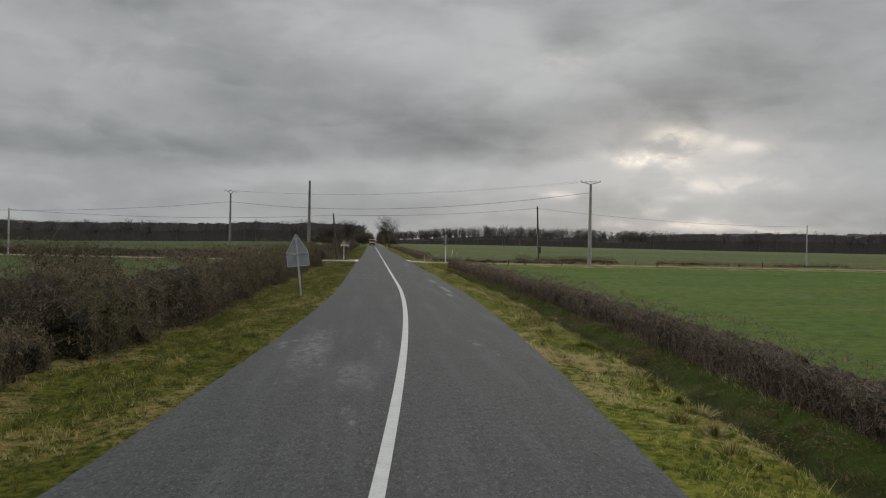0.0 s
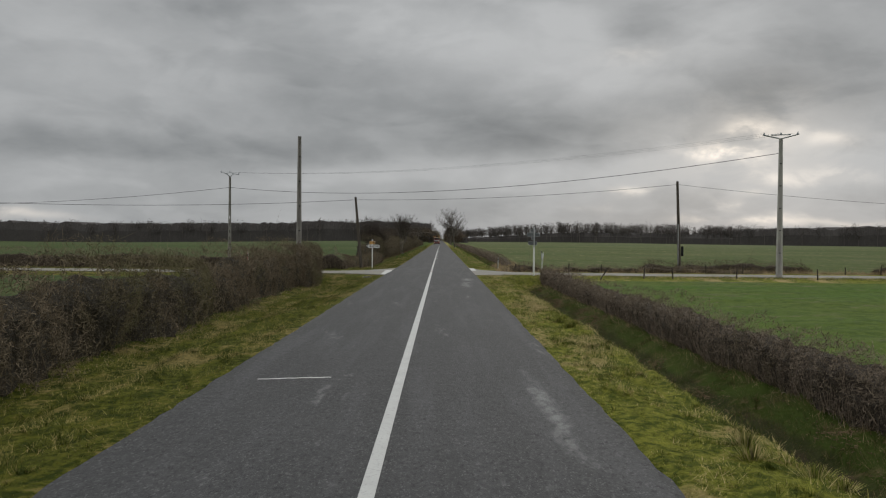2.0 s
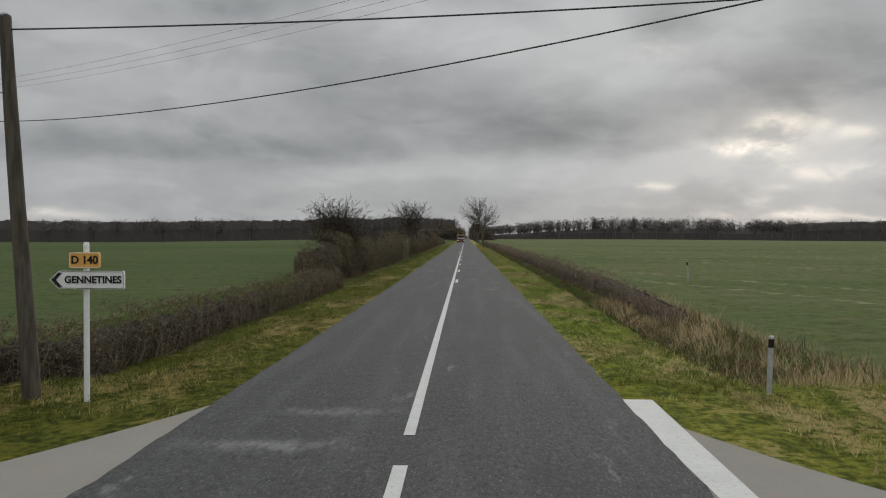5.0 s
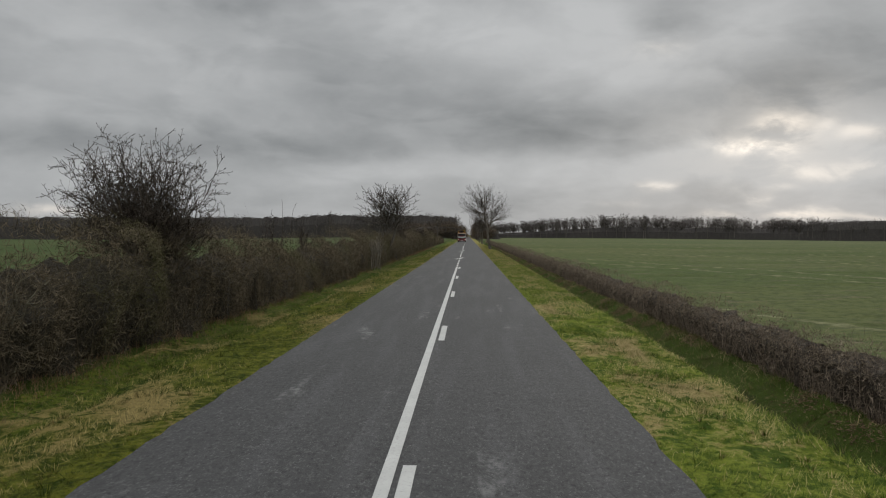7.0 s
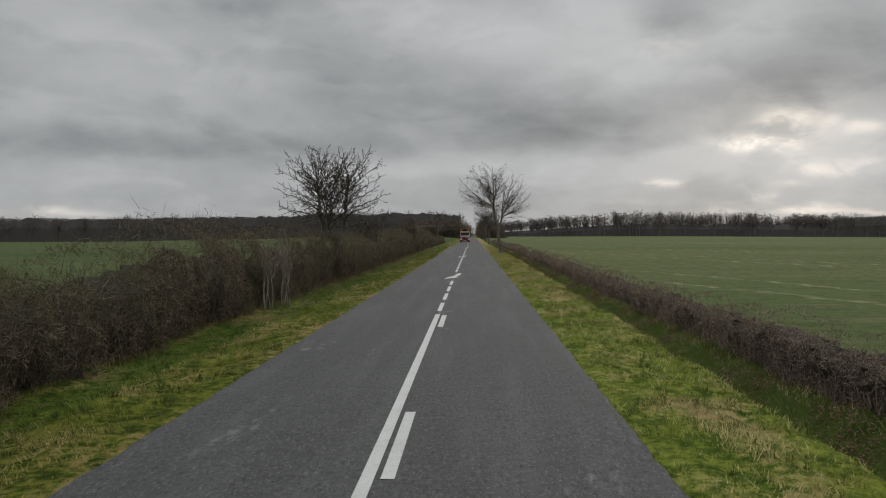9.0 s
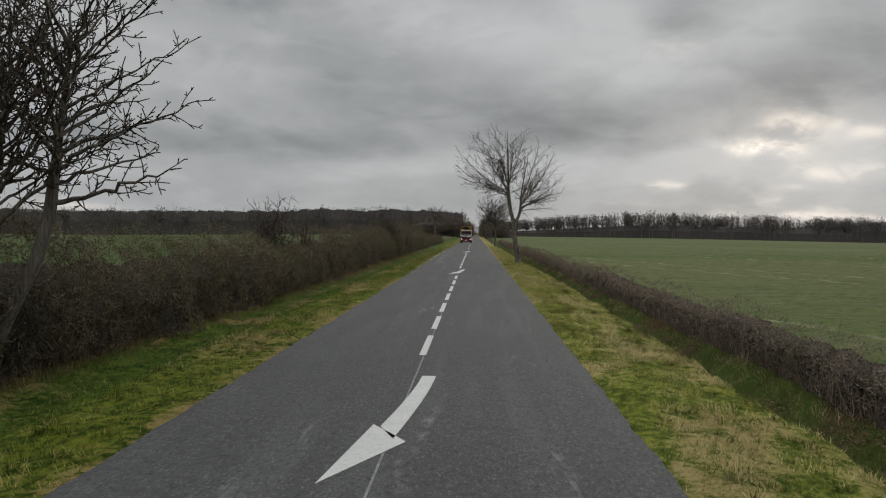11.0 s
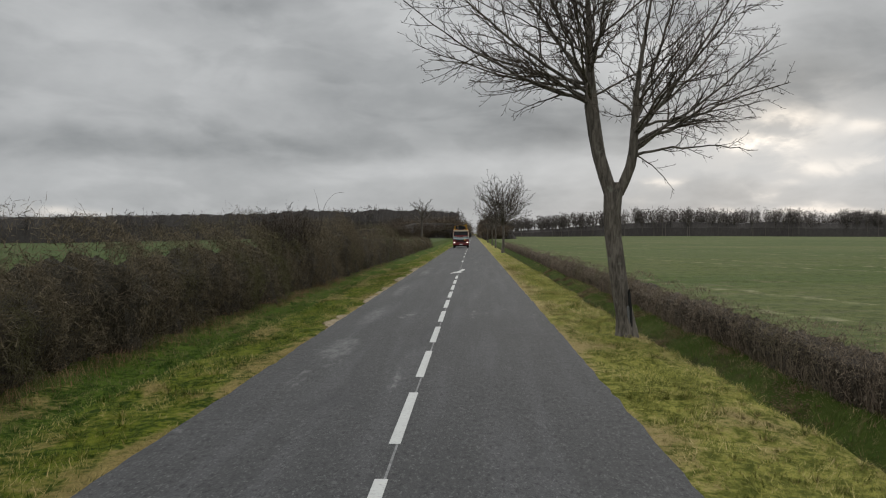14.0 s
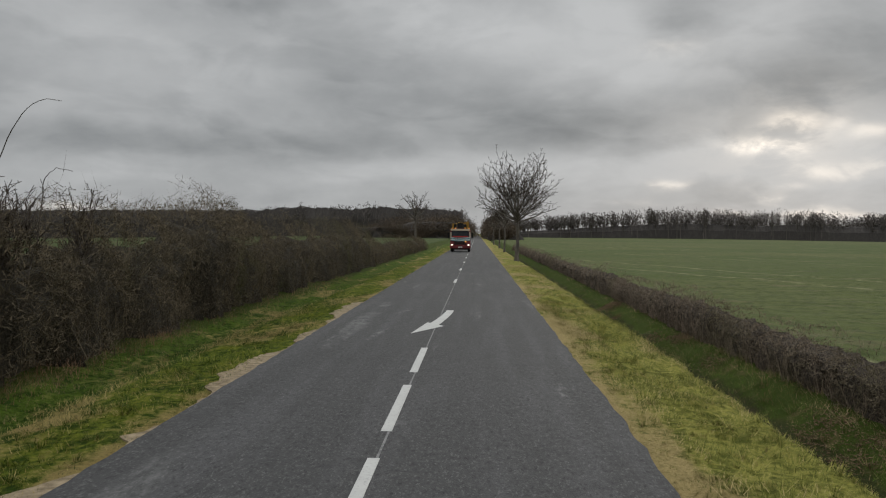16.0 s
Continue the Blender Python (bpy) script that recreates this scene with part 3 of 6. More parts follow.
def spikes(p, q, r):
    """Thin three-sided pyramids from p to the points q, as vertices and triangles."""
    p, q = np.asarray(p, float), np.asarray(q, float)
    n = len(p)
    d = q - p
    d /= np.linalg.norm(d, axis=1, keepdims=True) + 1e-9
    ref = np.where(np.abs(d[:, 2:3]) > 0.9, np.array([[1.0, 0, 0]]), np.array([[0, 0, 1.0]]))
    u = np.cross(d, ref)
    u /= np.linalg.norm(u, axis=1, keepdims=True) + 1e-9
    v = np.cross(d, u)
    r = np.broadcast_to(r, n)[:, None]
    ring = [p + (u * cos(a) + v * sin(a)) * r for a in (0.0, 2.094, 4.189)]
    verts = np.stack([*ring, q], 1).reshape(-1, 3)
    tri = np.array([[0, 1, 3], [1, 2, 3], [2, 0, 3]])
    faces = (tri[None] + (np.arange(n) * 4)[:, None, None]).reshape(-1, 3)
    return verts, faces


def slivers(rng, p, q, r):
    """The thinnest twigs: one narrow triangle each, from p to the points q."""
    d = q - p
    side = np.cross(d, rng.normal(0, 1, d.shape))
    side *= np.broadcast_to(r, len(p))[:, None] / (np.linalg.norm(side, axis=1, keepdims=True) + 1e-9)
    return np.stack([p - side, p + side, q], 1).reshape(-1, 3), np.arange(3 * len(p)).reshape(-1, 3)


def value_noise(x, y, seed):
    """Smooth random heights of 0 to 1 on a unit lattice."""
    x, y = np.asarray(x, float), np.asarray(y, float)
    i, j = np.floor(x), np.floor(y)
    fx, fy = x - i, y - j
    fx, fy = fx * fx * (3 - 2 * fx), fy * fy * (3 - 2 * fy)

    def at(a, b):
        h = np.sin(a * 127.1 + b * 311.7 + seed * 74.7) * 43758.5453
        return h - np.floor(h)

    return (at(i, j) * (1 - fx) + at(i + 1, j) * fx) * (1 - fy) + (at(i, j + 1) * (1 - fx) + at(i + 1, j + 1) * fx) * fy


def wave(x, y, seed=0.0):
    """Irregular heights in about -1 to 1, at four scales."""
    total = 0.0
    for k in range(4):
        total = total + (value_noise(x * 2.0**k, y * 2.0**k, seed + 5.3 * k) - 0.5) * 2 * 0.55**k
    return total / 1.25


# ------------------------------------------------------------------ the lie of the land
def edge_l(y):
    """West edge of the asphalt, sideways from the centre line."""
    return np.interp(y, [0, 80, 112, 165, 235, 275, 430], [-2.90, -2.88, -2.70, -2.68, -2.58, -2.64, -2.60])


def edge_r(y):
    return np.interp(y, [0, 80, 430], [2.80, 2.81, 2.79])


def crest(y):
    """Outer edge of the east verge, above the ditch."""
    y = np.asarray(y, float)
    return np.interp(y, [-20, 30, 75, 140, 168, 240, 275, 430], [4.28, 4.45, 4.62, 4.85, 4.92, 5.05, 4.68, 4.7]) + 0.10 * wave(y * 0.6, y * 0.1, 17.0)


def bend(y):
    """Sideways place of the centre line: a gentle curve that runs out into the straight."""
    y = np.asarray(y, float)
    near = np.clip(42 - y, 0, 62)
    return -9.3e-4 * near**2 - np.clip(-20 - y, 0, None) * 9.3e-4 * 2 * 62


def step(a, b, x):
    t = np.clip((x - a) / (b - a), 0, 1)
    return t * t * (3 - 2 * t)


def crossing(y):
    """1 where the side roads cross, 0 away from them."""
    return step(86.0, 89.5, y) * (1 - step(103.0, 106.5, y))


def tussocks(x, y):
    """Relief of the rough turf: low mounds with hollows between them."""
    big = np.clip(wave(x * 1.5, y * 1.1, 2.0) + 0.15, -0.4, 1.2)
    return 0.068 * big + 0.026 * wave(x * 4.1, y * 3.3, 12.0)


def land(x, y):
    """Height of the ground."""
    x, y = np.asarray(x, float), np.asarray(y, float)
    s = x - bend(y)
    deep = 1 - crossing(y)
    el, er, top = edge_l(y), edge_r(y), crest(y)
    right = -0.03 - (0.04 + 0.05 * deep) * step(er, top, s)
    right = right - deep * 0.72 * step(top - 0.05, top + 0.72, s) + deep * 0.40 * step(top + 0.85, 6.8, s) + deep * 0.28 * step(6.8, 7.9, s)
    sunk = np.interp(y, [-20, 30, 80, 110, 140, 430], [0.24, 0.32, 0.42, 0.48, 0.58, 0.58])
    left = -0.03 - (0.04 + 0.04 * deep) * step(-el, 4.2, -s) - deep * sunk * step(4.15, 5.6, -s) + deep * 0.12 * step(6.3, 7.2, -s) + deep * (sunk - 0.1) * step(7.4, 9.2, -s)
    z = np.where(s > er, right, np.where(s < el, left, -0.06))
    off = np.maximum(s - er, el - s)
    z = z + np.where(off > 0.05, tussocks(x, y) * np.clip(off * 1.3, 0, 1) * (0.15 + 0.85 * deep), 0)
    far = np.abs(s)
    z = z - np.where(s > 0, 1.6 * step(60, 700, far), 3.2 * step(40, 300, far)) + 0.5 * np.sin(x * 0.011 + 1.0) * np.sin(y * 0.009) * step(50, 160, far)
    return z


def ground_sheet():
    xs = np.concatenate([[-4500, -2500, -1400, -900, -650, -450, -320, -240, -180, -140, -110, -85, -65, -50, -38, -28, -21, -16, -13, -11],
                         np.arange(-9.5, -7.0, 0.5), np.arange(-7.0, -2.2, 0.2), [-1.5, 0, 1.5],
                         np.arange(2.2, 7.4, 0.2), np.arange(7.6, 10, 0.5), [11, 13, 16, 21, 28, 38, 50, 65, 85, 110, 140, 180, 240, 320, 450, 650, 900, 1400, 2500, 4500]])
    ys = np.concatenate([[-4500, -2000, -900, -400, -200, -120, -80, -50, -30], np.arange(-20, 330, 0.4), np.arange(330, 480, 3),
                         [490, 510, 540, 580, 630, 700, 780, 880, 1000, 1200, 1600, 2400, 4500]])
    gx, gy = np.meshgrid(xs, ys)
    # the sheet follows the bend near the road
    gx = gx + bend(gy) * np.clip(1 - np.abs(gx) / 60, 0, 1)
    verts = np.stack([gx, gy, land(gx, gy)], -1).reshape(-1, 3)
    ny, nx = gx.shape
    i = np.arange(ny - 1)[:, None] * nx + np.arange(nx - 1)[None]
    faces = np.stack([i, i + 1, i + nx + 1, i + nx], -1).reshape(-1, 4)
    mid = verts[faces].mean(1)
    s = mid[:, 0] - bend(mid[:, 1])
    kind = np.where(s > 7.7, 2, np.where(s < -9.6, 3, 0))
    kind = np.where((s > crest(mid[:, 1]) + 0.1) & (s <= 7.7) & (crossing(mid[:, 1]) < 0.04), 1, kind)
    kind = np.where((s < -6.9) & (s >= -9.6), 1, kind)
    kind = np.where((kind == 2) & (mid[:, 1] < 92), 4, kind)
    kind = np.where((np.abs(s) > 5) & (mid[:, 1] > 85) & (mid[:, 1] < 99) & (np.abs(s) < 70), 0, kind)
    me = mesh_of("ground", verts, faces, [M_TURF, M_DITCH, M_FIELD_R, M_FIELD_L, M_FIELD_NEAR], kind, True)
    return tagged(new("ground", me), "gently rolling winter fields and grass verges", "ground", kind="structure")


ground_sheet()


def strip(name, ys, left, right, top, depth, mat):
    """A slab along y between two edges, with its sides."""
    n = len(ys)
    verts = np.zeros((n, 4, 3))
    for k, (x, z) in enumerate(((left, top - depth), (left, top), (right, top), (right, top - depth))):
        verts[:, k, 0], verts[:, k, 1], verts[:, k, 2] = x, ys, z
    i = np.arange(n - 1)[:, None] * 4 + np.arange(3)[None]
    faces = np.stack([i, i + 1, i + 5, i + 4], -1).reshape(-1, 4)[:, ::-1]
    return mesh_of(name, verts.reshape(-1, 3), faces, mat)


road_y = np.concatenate([np.arange(-120, 430, 0.4), np.arange(430, 1600, 10)])
ragged_l = 0.014 * wave(road_y * 2.3, road_y * 0.7, 1.0) + 0.03 * wave(road_y * 6.1, road_y * 2.0, 4.0)
ragged_r = 0.014 * wave(road_y * 2.1, road_y * 0.8, 6.0) + 0.03 * wave(road_y * 5.7, road_y * 2.2, 9.0)
road = tagged(new("road", strip("road", road_y, bend(road_y) + edge_l(road_y) + ragged_l, bend(road_y) + edge_r(road_y) + ragged_r, 0.0, 0.14, M_ASPHALT)),
              "straight country road of worn grey asphalt with pale patches", "road", kind="structure")


# ------------------------------------------------------------------ road markings
def band(name, y0, y1, x, width, label="", mat=None, z=0.006):
    ys = np.linspace(y0, y1, max(2, int((y1 - y0) / 0.8) + 1))
    c = bend(ys) + x
    return part(name, strip(name, ys, c - width / 2, c + width / 2, z, 0.005, mat or M_LINE), None, road, label)


band("centre_line", -110, 94.1, 0, 0.145, "continuous white centre line")
band("line_dash", 95.4, 98.2, 0, 0.145)
band("centre_line", 99.5, 187.1, 0, 0.13, "continuous white centre line")
for k in range(5):
    band("line_dash", 131.8 + 13 * k, 134.8 + 13 * k, 0.19, 0.13)
far_ends = [230.06 + 4.33 * k for k in range(-9, 6)] + [268.69 + 4.33 * k for k in range(-3, 0)] + [268.69 + 4.17 * k for k in range(0, 7)]
for far_end in far_ends:
    clear_of = all(far_end < tip - 0.7 or far_end - 3 > tip + 6.4 for tip in (205.9, 244.9, 296.1))
    if far_end - 3 > 187.6 and clear_of:
        band("line_dash", far_end - 3, far_end, 0, 0.125)
for k in range(30):
    band("line_dash", 316 + 13 * k, 319 + 13 * k, 0, 0.12)
crack_x = np.linspace(-2.26, -1.12, 24)
crack_y = 48.40 + 0.24 * (crack_x + 2.26) + 0.03 * wave(crack_x * 9, crack_x * 2, 3.0)
crack = [(float(a), float(b), 0.004) for a, b in zip(crack_x, crack_y + 0.045)] + [(float(a), float(b), 0.004) for a, b in zip(crack_x, crack_y - 0.045 + 0.03 * wave(crack_x * 14, crack_x, 8.0))]
part("filled_crack", mesh_of("filled_crack", crack, [(k + 24, k + 25, k + 1, k) for k in range(23)], M_LINE), None, road, "pale filled crack across the lane")
band("asphalt_seam", 187.4, 430, 0.03, 0.025, "thin pale seam between the two lanes", M_SEAM, 0.003)


def merge_arrow(y0):
    """A lane arrow: a bent tail and a head that points back across the line."""
    bm = bmesh.new()
    tail = []
    for k in range(9):
        f = k / 8
        x = 0.225 - 0.235 * f**1.6 - 0.02 * f
        y = 5.88 - 3.85 * f
        wide = 0.125 - 0.025 * f
        tail.append((x - wide * (0.7 + 0.3 * f), y + 0.30 * f, x + wide, y - 0.30 * f))
    rows = [(bm.verts.new((a, b, 0.0)), bm.verts.new((c, d, 0.0))) for a, b, c, d in tail]
    for (a, b), (c, d) in zip(rows, rows[1:]):
        bm.faces.new((a, b, d, c))
    head = [bm.verts.new((x, y, 0.0)) for x, y in ((-0.46, 0.0), (0.22, 1.62), (0.02, 2.0), (-0.22, 2.42))]
    bm.faces.new(head)
    for f in bm.faces:
        if f.normal.z < 0:
            f.normal_flip()
    grown = bmesh.ops.extrude_face_region(bm, geom=list(bm.faces))
    bmesh.ops.translate(bm, vec=(0, 0, 0.005), verts=[v for v in grown["geom"] if isinstance(v, bmesh.types.BMVert)])
    return part("merge_arrow", bm, M_LINE, road, "white lane arrow on the asphalt", pose(0, y0, 0.002))


for tip in (205.9, 244.9, 296.1):
    merge_arrow(tip)


# ------------------------------------------------------------------ the side road
def side_y(x):
    """Middle of the side road at x."""
    return 93.2 + 0.0 * x


def side_top(x):
    """Height of the side road's surface at a distance from the main road's middle."""
    return -0.006 - 0.04 * float(step(2.6, 6, abs(x)))


def side_half(sign):
    """One arm of the side road with its flared mouth."""
    verts, faces = [], []
    xs = np.concatenate([np.linspace(2.3, 8.5, 26), np.linspace(9.5, 120, 40)])
    for k, x in enumerate(xs):
        flare = max(0.0, 1 - (x - 2.3) / 5.2) ** 2.4
        near = 91.2 if sign > 0 else 91.3
        far = 95.6
        lo, hi = near - flare * (3.6 if sign < 0 else 2.4), far + flare * 7.0
        drift = 0.02 * sin(x * 2.1) + 0.03 * sin(x * 0.7)
        if sign < 0:
            tilt = 0.0
        else:
            tilt = -0.05 * max(0, x - 9)
        z = side_top(x) + (land(sign * x, 93.0) + 0.10) * step(30, 60, x)
        for yy, dz in ((lo + drift + tilt, -0.15), (lo + drift + tilt, 0), (hi + drift + tilt, 0), (hi + drift + tilt, -0.15)):
            verts.append((sign * x, yy, float(z) + dz))
        if k:
            for q in range(3):
                a = (k - 1) * 4 + q
                faces.append((a, a + 4, a + 5, a + 1) if sign < 0 else (a, a + 1, a + 5, a + 4))
    return mesh_of("side_road", verts, np.array(faces), M_SIDE)


side_west = tagged(new("side_road", side_half(-1)), "narrow pale side road joining at the crossroads", "road", kind="structure")
side_east = tagged(new("side_road", side_half(1)), "narrow pale side road running between fields", "road", kind="structure")


def flat_mark(name, outline, parent, label=""):
    bm = bmesh.new()
    lo = [bm.verts.new((x, y, side_top(x) + 0.001)) for x, y in outline]
    hi = [bm.verts.new((x, y, side_top(x) + 0.006)) for x, y in outline]
    bm.faces.new(hi)
    for i in range(len(outline)):
        j = (i + 1) % len(outline)
        bm.faces.new((lo[i], lo[j], hi[j], hi[i]))
    return part(name, bm, M_LINE, parent, label)


flat_mark("stop_bar", [(-3.14, 89.3), (-2.72, 89.3), (-2.76, 96.6), (-3.26, 96.6)], side_west, "broad white bar across the side road's mouth")
flat_mark("side_line", [(-8.5, 94.40), (-8.5, 94.51), (-3.3, 96.6), (-3.3, 96.48)], side_west)
flat_mark("stop_bar", [(2.74, 101.8), (3.22, 101.8), (3.17, 96.7), (2.84, 96.7)], side_east, "broad white bar across the side road's mouth")
flat_mark("side_line", [(3.2, 96.6), (3.2, 96.72), (5.6, 95.4), (5.6, 95.3)], side_east)


# ------------------------------------------------------------------ hedges
def crooked(rng, p, d, size, r, bent=0.6):
    """Twigs of two pieces that bend at a knuckle, from p along d."""
    n = len(p)
    size = np.broadcast_to(size, n)
    knee = p + d * (size * rng.uniform(0.35, 0.6, n))[:, None]
    e = d + rng.normal(0, bent, d.shape)
    e /= np.linalg.norm(e, axis=1, keepdims=True)
    r = np.broadcast_to(r, n)
    return [slivers(rng, p, p + (knee - p) * 1.15, r * 1.7), slivers(rng, knee, knee + e * (size * 0.6)[:, None], r * 1.3)]


def unit(d):
    return d / np.linalg.norm(d, axis=1, keepdims=True)


def hedge(label, y0, y1, s0, s1, high, dense, seed, twig_mat, along=True, loft=0.4, category="hedge", thick=0.005, drift=None, facing=1, fringe=0.25, lumpy=0.18, stems=5, far=330, body=0.84, taper=0.9, core=None, spread=0.8, stem_mat=None):
    """A bare winter hedge between two lateral lines: a lumpy dense inside, loose crooked twigs that stick out of it, and stems at its foot.
    high: height as a function of the place along it; facing: the side towards the road."""
    rng = np.random.default_rng(seed)
    ob = thing("hedge", 0, 0, 0, label, category)
    mid, half = (s0 + s1) / 2, abs(s1 - s0) / 2
    tall = float(np.mean(high(np.arange(y0 + 0.15, y1 - 0.14, 0.33))))

    def surface(y, a, scale=1.0):
        """Points of the outline at y, a from 0 on the facing side over the top to pi; and the way out of the hedge."""
        v = np.sqrt(np.abs(np.sin(a))) * tall + np.where(a > pi / 2, 3.0, 0.0)
        bulge = 1 + lumpy * wave(y * 0.42, v * 0.5, seed) + lumpy * 0.8 * wave(y * 1.3, v * 1.3, seed + 7) + lumpy * 0.5 * wave(y * 3.7, v * 3.7, seed + 3)
        ends = np.sqrt(np.clip(np.minimum(y - y0, y1 - y) / taper, 0.05, 1))
        reach = half * bulge * scale * ends
        s = mid + facing * np.sign(np.cos(a)) * np.abs(np.cos(a)) ** 0.6 * reach
        lift = high(y) * (0.86 + 0.14 * bulge) * bulge**0.5 * scale * np.sin(a) ** 0.5 * ends
        off = 0.0 if drift is None else drift(y)
        x, yy = (s + off + bend(y), y) if along else (y, s)
        p = np.stack([x, yy, land(x, yy) - 0.06 + lift], -1)
        side = facing * np.cos(a)
        out = np.stack([side, 0 * side, np.sin(a)], -1) if along else np.stack([0 * side, side, np.sin(a)], -1)
        return p, out

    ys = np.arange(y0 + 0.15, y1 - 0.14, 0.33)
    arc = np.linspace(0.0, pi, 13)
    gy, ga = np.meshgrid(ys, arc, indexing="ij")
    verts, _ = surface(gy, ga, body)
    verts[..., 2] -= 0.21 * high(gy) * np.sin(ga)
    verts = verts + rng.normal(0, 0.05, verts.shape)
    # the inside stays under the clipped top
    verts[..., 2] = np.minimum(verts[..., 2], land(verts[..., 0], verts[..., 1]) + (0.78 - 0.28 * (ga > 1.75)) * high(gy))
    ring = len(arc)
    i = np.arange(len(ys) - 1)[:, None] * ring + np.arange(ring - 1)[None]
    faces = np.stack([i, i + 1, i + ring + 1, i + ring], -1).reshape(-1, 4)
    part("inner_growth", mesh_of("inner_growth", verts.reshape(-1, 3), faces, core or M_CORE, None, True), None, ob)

    def scatter(n):
        y = rng.uniform(y0, y1, n)
        y = y[(y < far) | (rng.random(n) < 0.4)]
        return y

    # twigs all over the near face and the top
    y = scatter(int((y1 - y0) * dense * (tall + 2 * half * 0.7)))
    a = np.where(rng.random(len(y)) < 0.6, np.arcsin(rng.uniform(0.05, 1.0, len(y)) ** 2), np.clip(np.abs(rng.normal(1.0, 0.55, len(y))), 0.02, 2.6))
    p, out = surface(y, a)
    d = out * 0.35 + rng.normal(0, spread, out.shape)
    d[:, 2] += 0.22
    d = unit(d)
    size = loft * rng.uniform(0.35, 1.3, len(y))
    p = p - d * (size * rng.uniform(0.35, 0.8, len(y)))[:, None]
    pieces = crooked(rng, p, d, size, thick * rng.uniform(0.6, 1.4, len(y)))
    # more of them round both ends
    for end, way in ((y0, -1), (y1, 1)):
        m = int(dense * tall * half * (1.2 + taper))
        y = end - way * np.abs(rng.normal(0.1, 0.3 + 0.35 * taper, m))
        p, out = surface(y, rng.uniform(0.05, pi - 0.05, m), rng.uniform(0.55, 1.0, m))
        d = out * 0.4 + rng.normal(0, 0.6, out.shape)
        d[:, 1 if along else 0] += 0.4 * way
        d[:, 2] += 0.3
        d = unit(d)
        size = loft * rng.uniform(0.35, 1.3, m)
        pieces += crooked(rng, p - d * (size * 0.35)[:, None], d, size, thick * rng.uniform(0.6, 1.4, m))
    # a loose fringe of longer shoots along the top
    y = scatter(int((y1 - y0) * dense * 0.16))
    p, out = surface(y, rng.uniform(0.6, 2.3, len(y)), 0.92)
    d = out * 0.25 + rng.normal(0, 0.5, out.shape)
    d[:, 2] += 0.9
    d = unit(d)
    pieces += crooked(rng, p, d, fringe * rng.gamma(2.2, 0.5, len(y)), thick * 0.8, 0.4)
    part("brushwood", mesh_of("brushwood", *joined(pieces), twig_mat), None, ob)
    # bare stems that stand up from the foot
    y = scatter(int((y1 - y0) * stems))
    p, out = surface(y, rng.uniform(0.0, 0.10, len(y)), rng.uniform(0.9, 1.06, len(y)))
    d = rng.normal(0, 0.22, out.shape) + out * 0.05
    d[:, 2] = 1
    d = unit(d)
    p[:, 2] -= 0.15
    size = np.clip(rng.uniform(0.25, 0.85, len(y)) * tall, 0.15, 1.15)
    tagged(part("foot_growth", mesh_of("foot_growth", *spikes(p, p + d * size[:, None], thick * rng.uniform(0.9, 2.0, len(y))), stem_mat or twig_mat), None, ob), kind="stuff")
    return ob


def ups(base, swing, seed, slow=0.22):
    """A height that rises and falls along a hedge."""
    return lambda v: base + swing * wave(np.asarray(v) * slow, np.asarray(v) * 0.05, seed)


def west_near(y):
    """How far the first west hedge stands back from its line."""
    return 0.25 * (1 - step(20, 44, y)) - 0.35 * step(50, 80, y) - 0.5 * (1 - step(4, 16, y))


def west_height(y):
    """The tall hedge sinks where it was cut and rises in between."""
    y = np.asarray(y, float)
    base = 2.55 - 0.5 * step(162, 168, y) * (1 - step(184, 190, y)) - 0.18 * step(212, 222, y) * (1 - step(255, 268, y)) + 0.25 * step(268, 276, y) + 0.22 * step(290, 300, y) - 1.3 * step(346, 358, y)
    return base + 0.35 * wave(y * 0.22, y * 0.05, 7.0)


def west_far(y):
    return -0.5 * step(200, 305, y)


hedge("low clipped bare hedge beside the ditch, brown twigs", -22, 88.6, 6.75, 7.65, ups(0.94, 0.12, 1.0), 330, 11, M_HEDGE_TWIG, loft=0.17, facing=-1, fringe=0.10, lumpy=0.17, thick=0.0040, body=0.9, stems=28, stem_mat=M_HEDGE_STEM)
hedge("low clipped bare hedge beside the ditch, brown twigs", 116, 420, 6.75, 7.65, lambda v: ups(0.92, 0.14, 2.0)(v) * (0.45 + 0.55 * step(116, 134, v)), 260, 12, M_HEDGE_TWIG, loft=0.17, facing=-1, fringe=0.11, lumpy=0.17, thick=0.0040, body=0.9, stems=26, far=315, stem_mat=M_HEDGE_STEM)
hedge("overgrown bare hedge with brambles beside the verge", 14, 88.2, -9.8, -6.75, ups(1.86, 0.35, 3.0), 170, 13, M_NEAR_TWIG, loft=0.28, drift=west_near, fringe=0.24, lumpy=0.24, stems=8, core=M_CORE_SHADED)
hedge("low bare hedge with brambles beside the verge", -24, 14.5, -8.7, -6.75, ups(1.1, 0.2, 4.0), 170, 14, M_NEAR_TWIG, loft=0.28, drift=west_near, fringe=0.24, lumpy=0.36, stems=10, core=M_CORE_SHADED)
hedge("low clipped bare hedge beside the verge", 99.8, 140.0, -7.8, -6.4, ups(1.14, 0.14, 5.0), 200, 15, M_NEAR_TWIG, loft=0.20, fringe=0.12, lumpy=0.14, stems=16, core=M_CORE_SHADED, stem_mat=M_HEDGE_STEM)
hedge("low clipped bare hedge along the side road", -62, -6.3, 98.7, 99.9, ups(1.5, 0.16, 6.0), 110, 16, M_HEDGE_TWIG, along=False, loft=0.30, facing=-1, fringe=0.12)
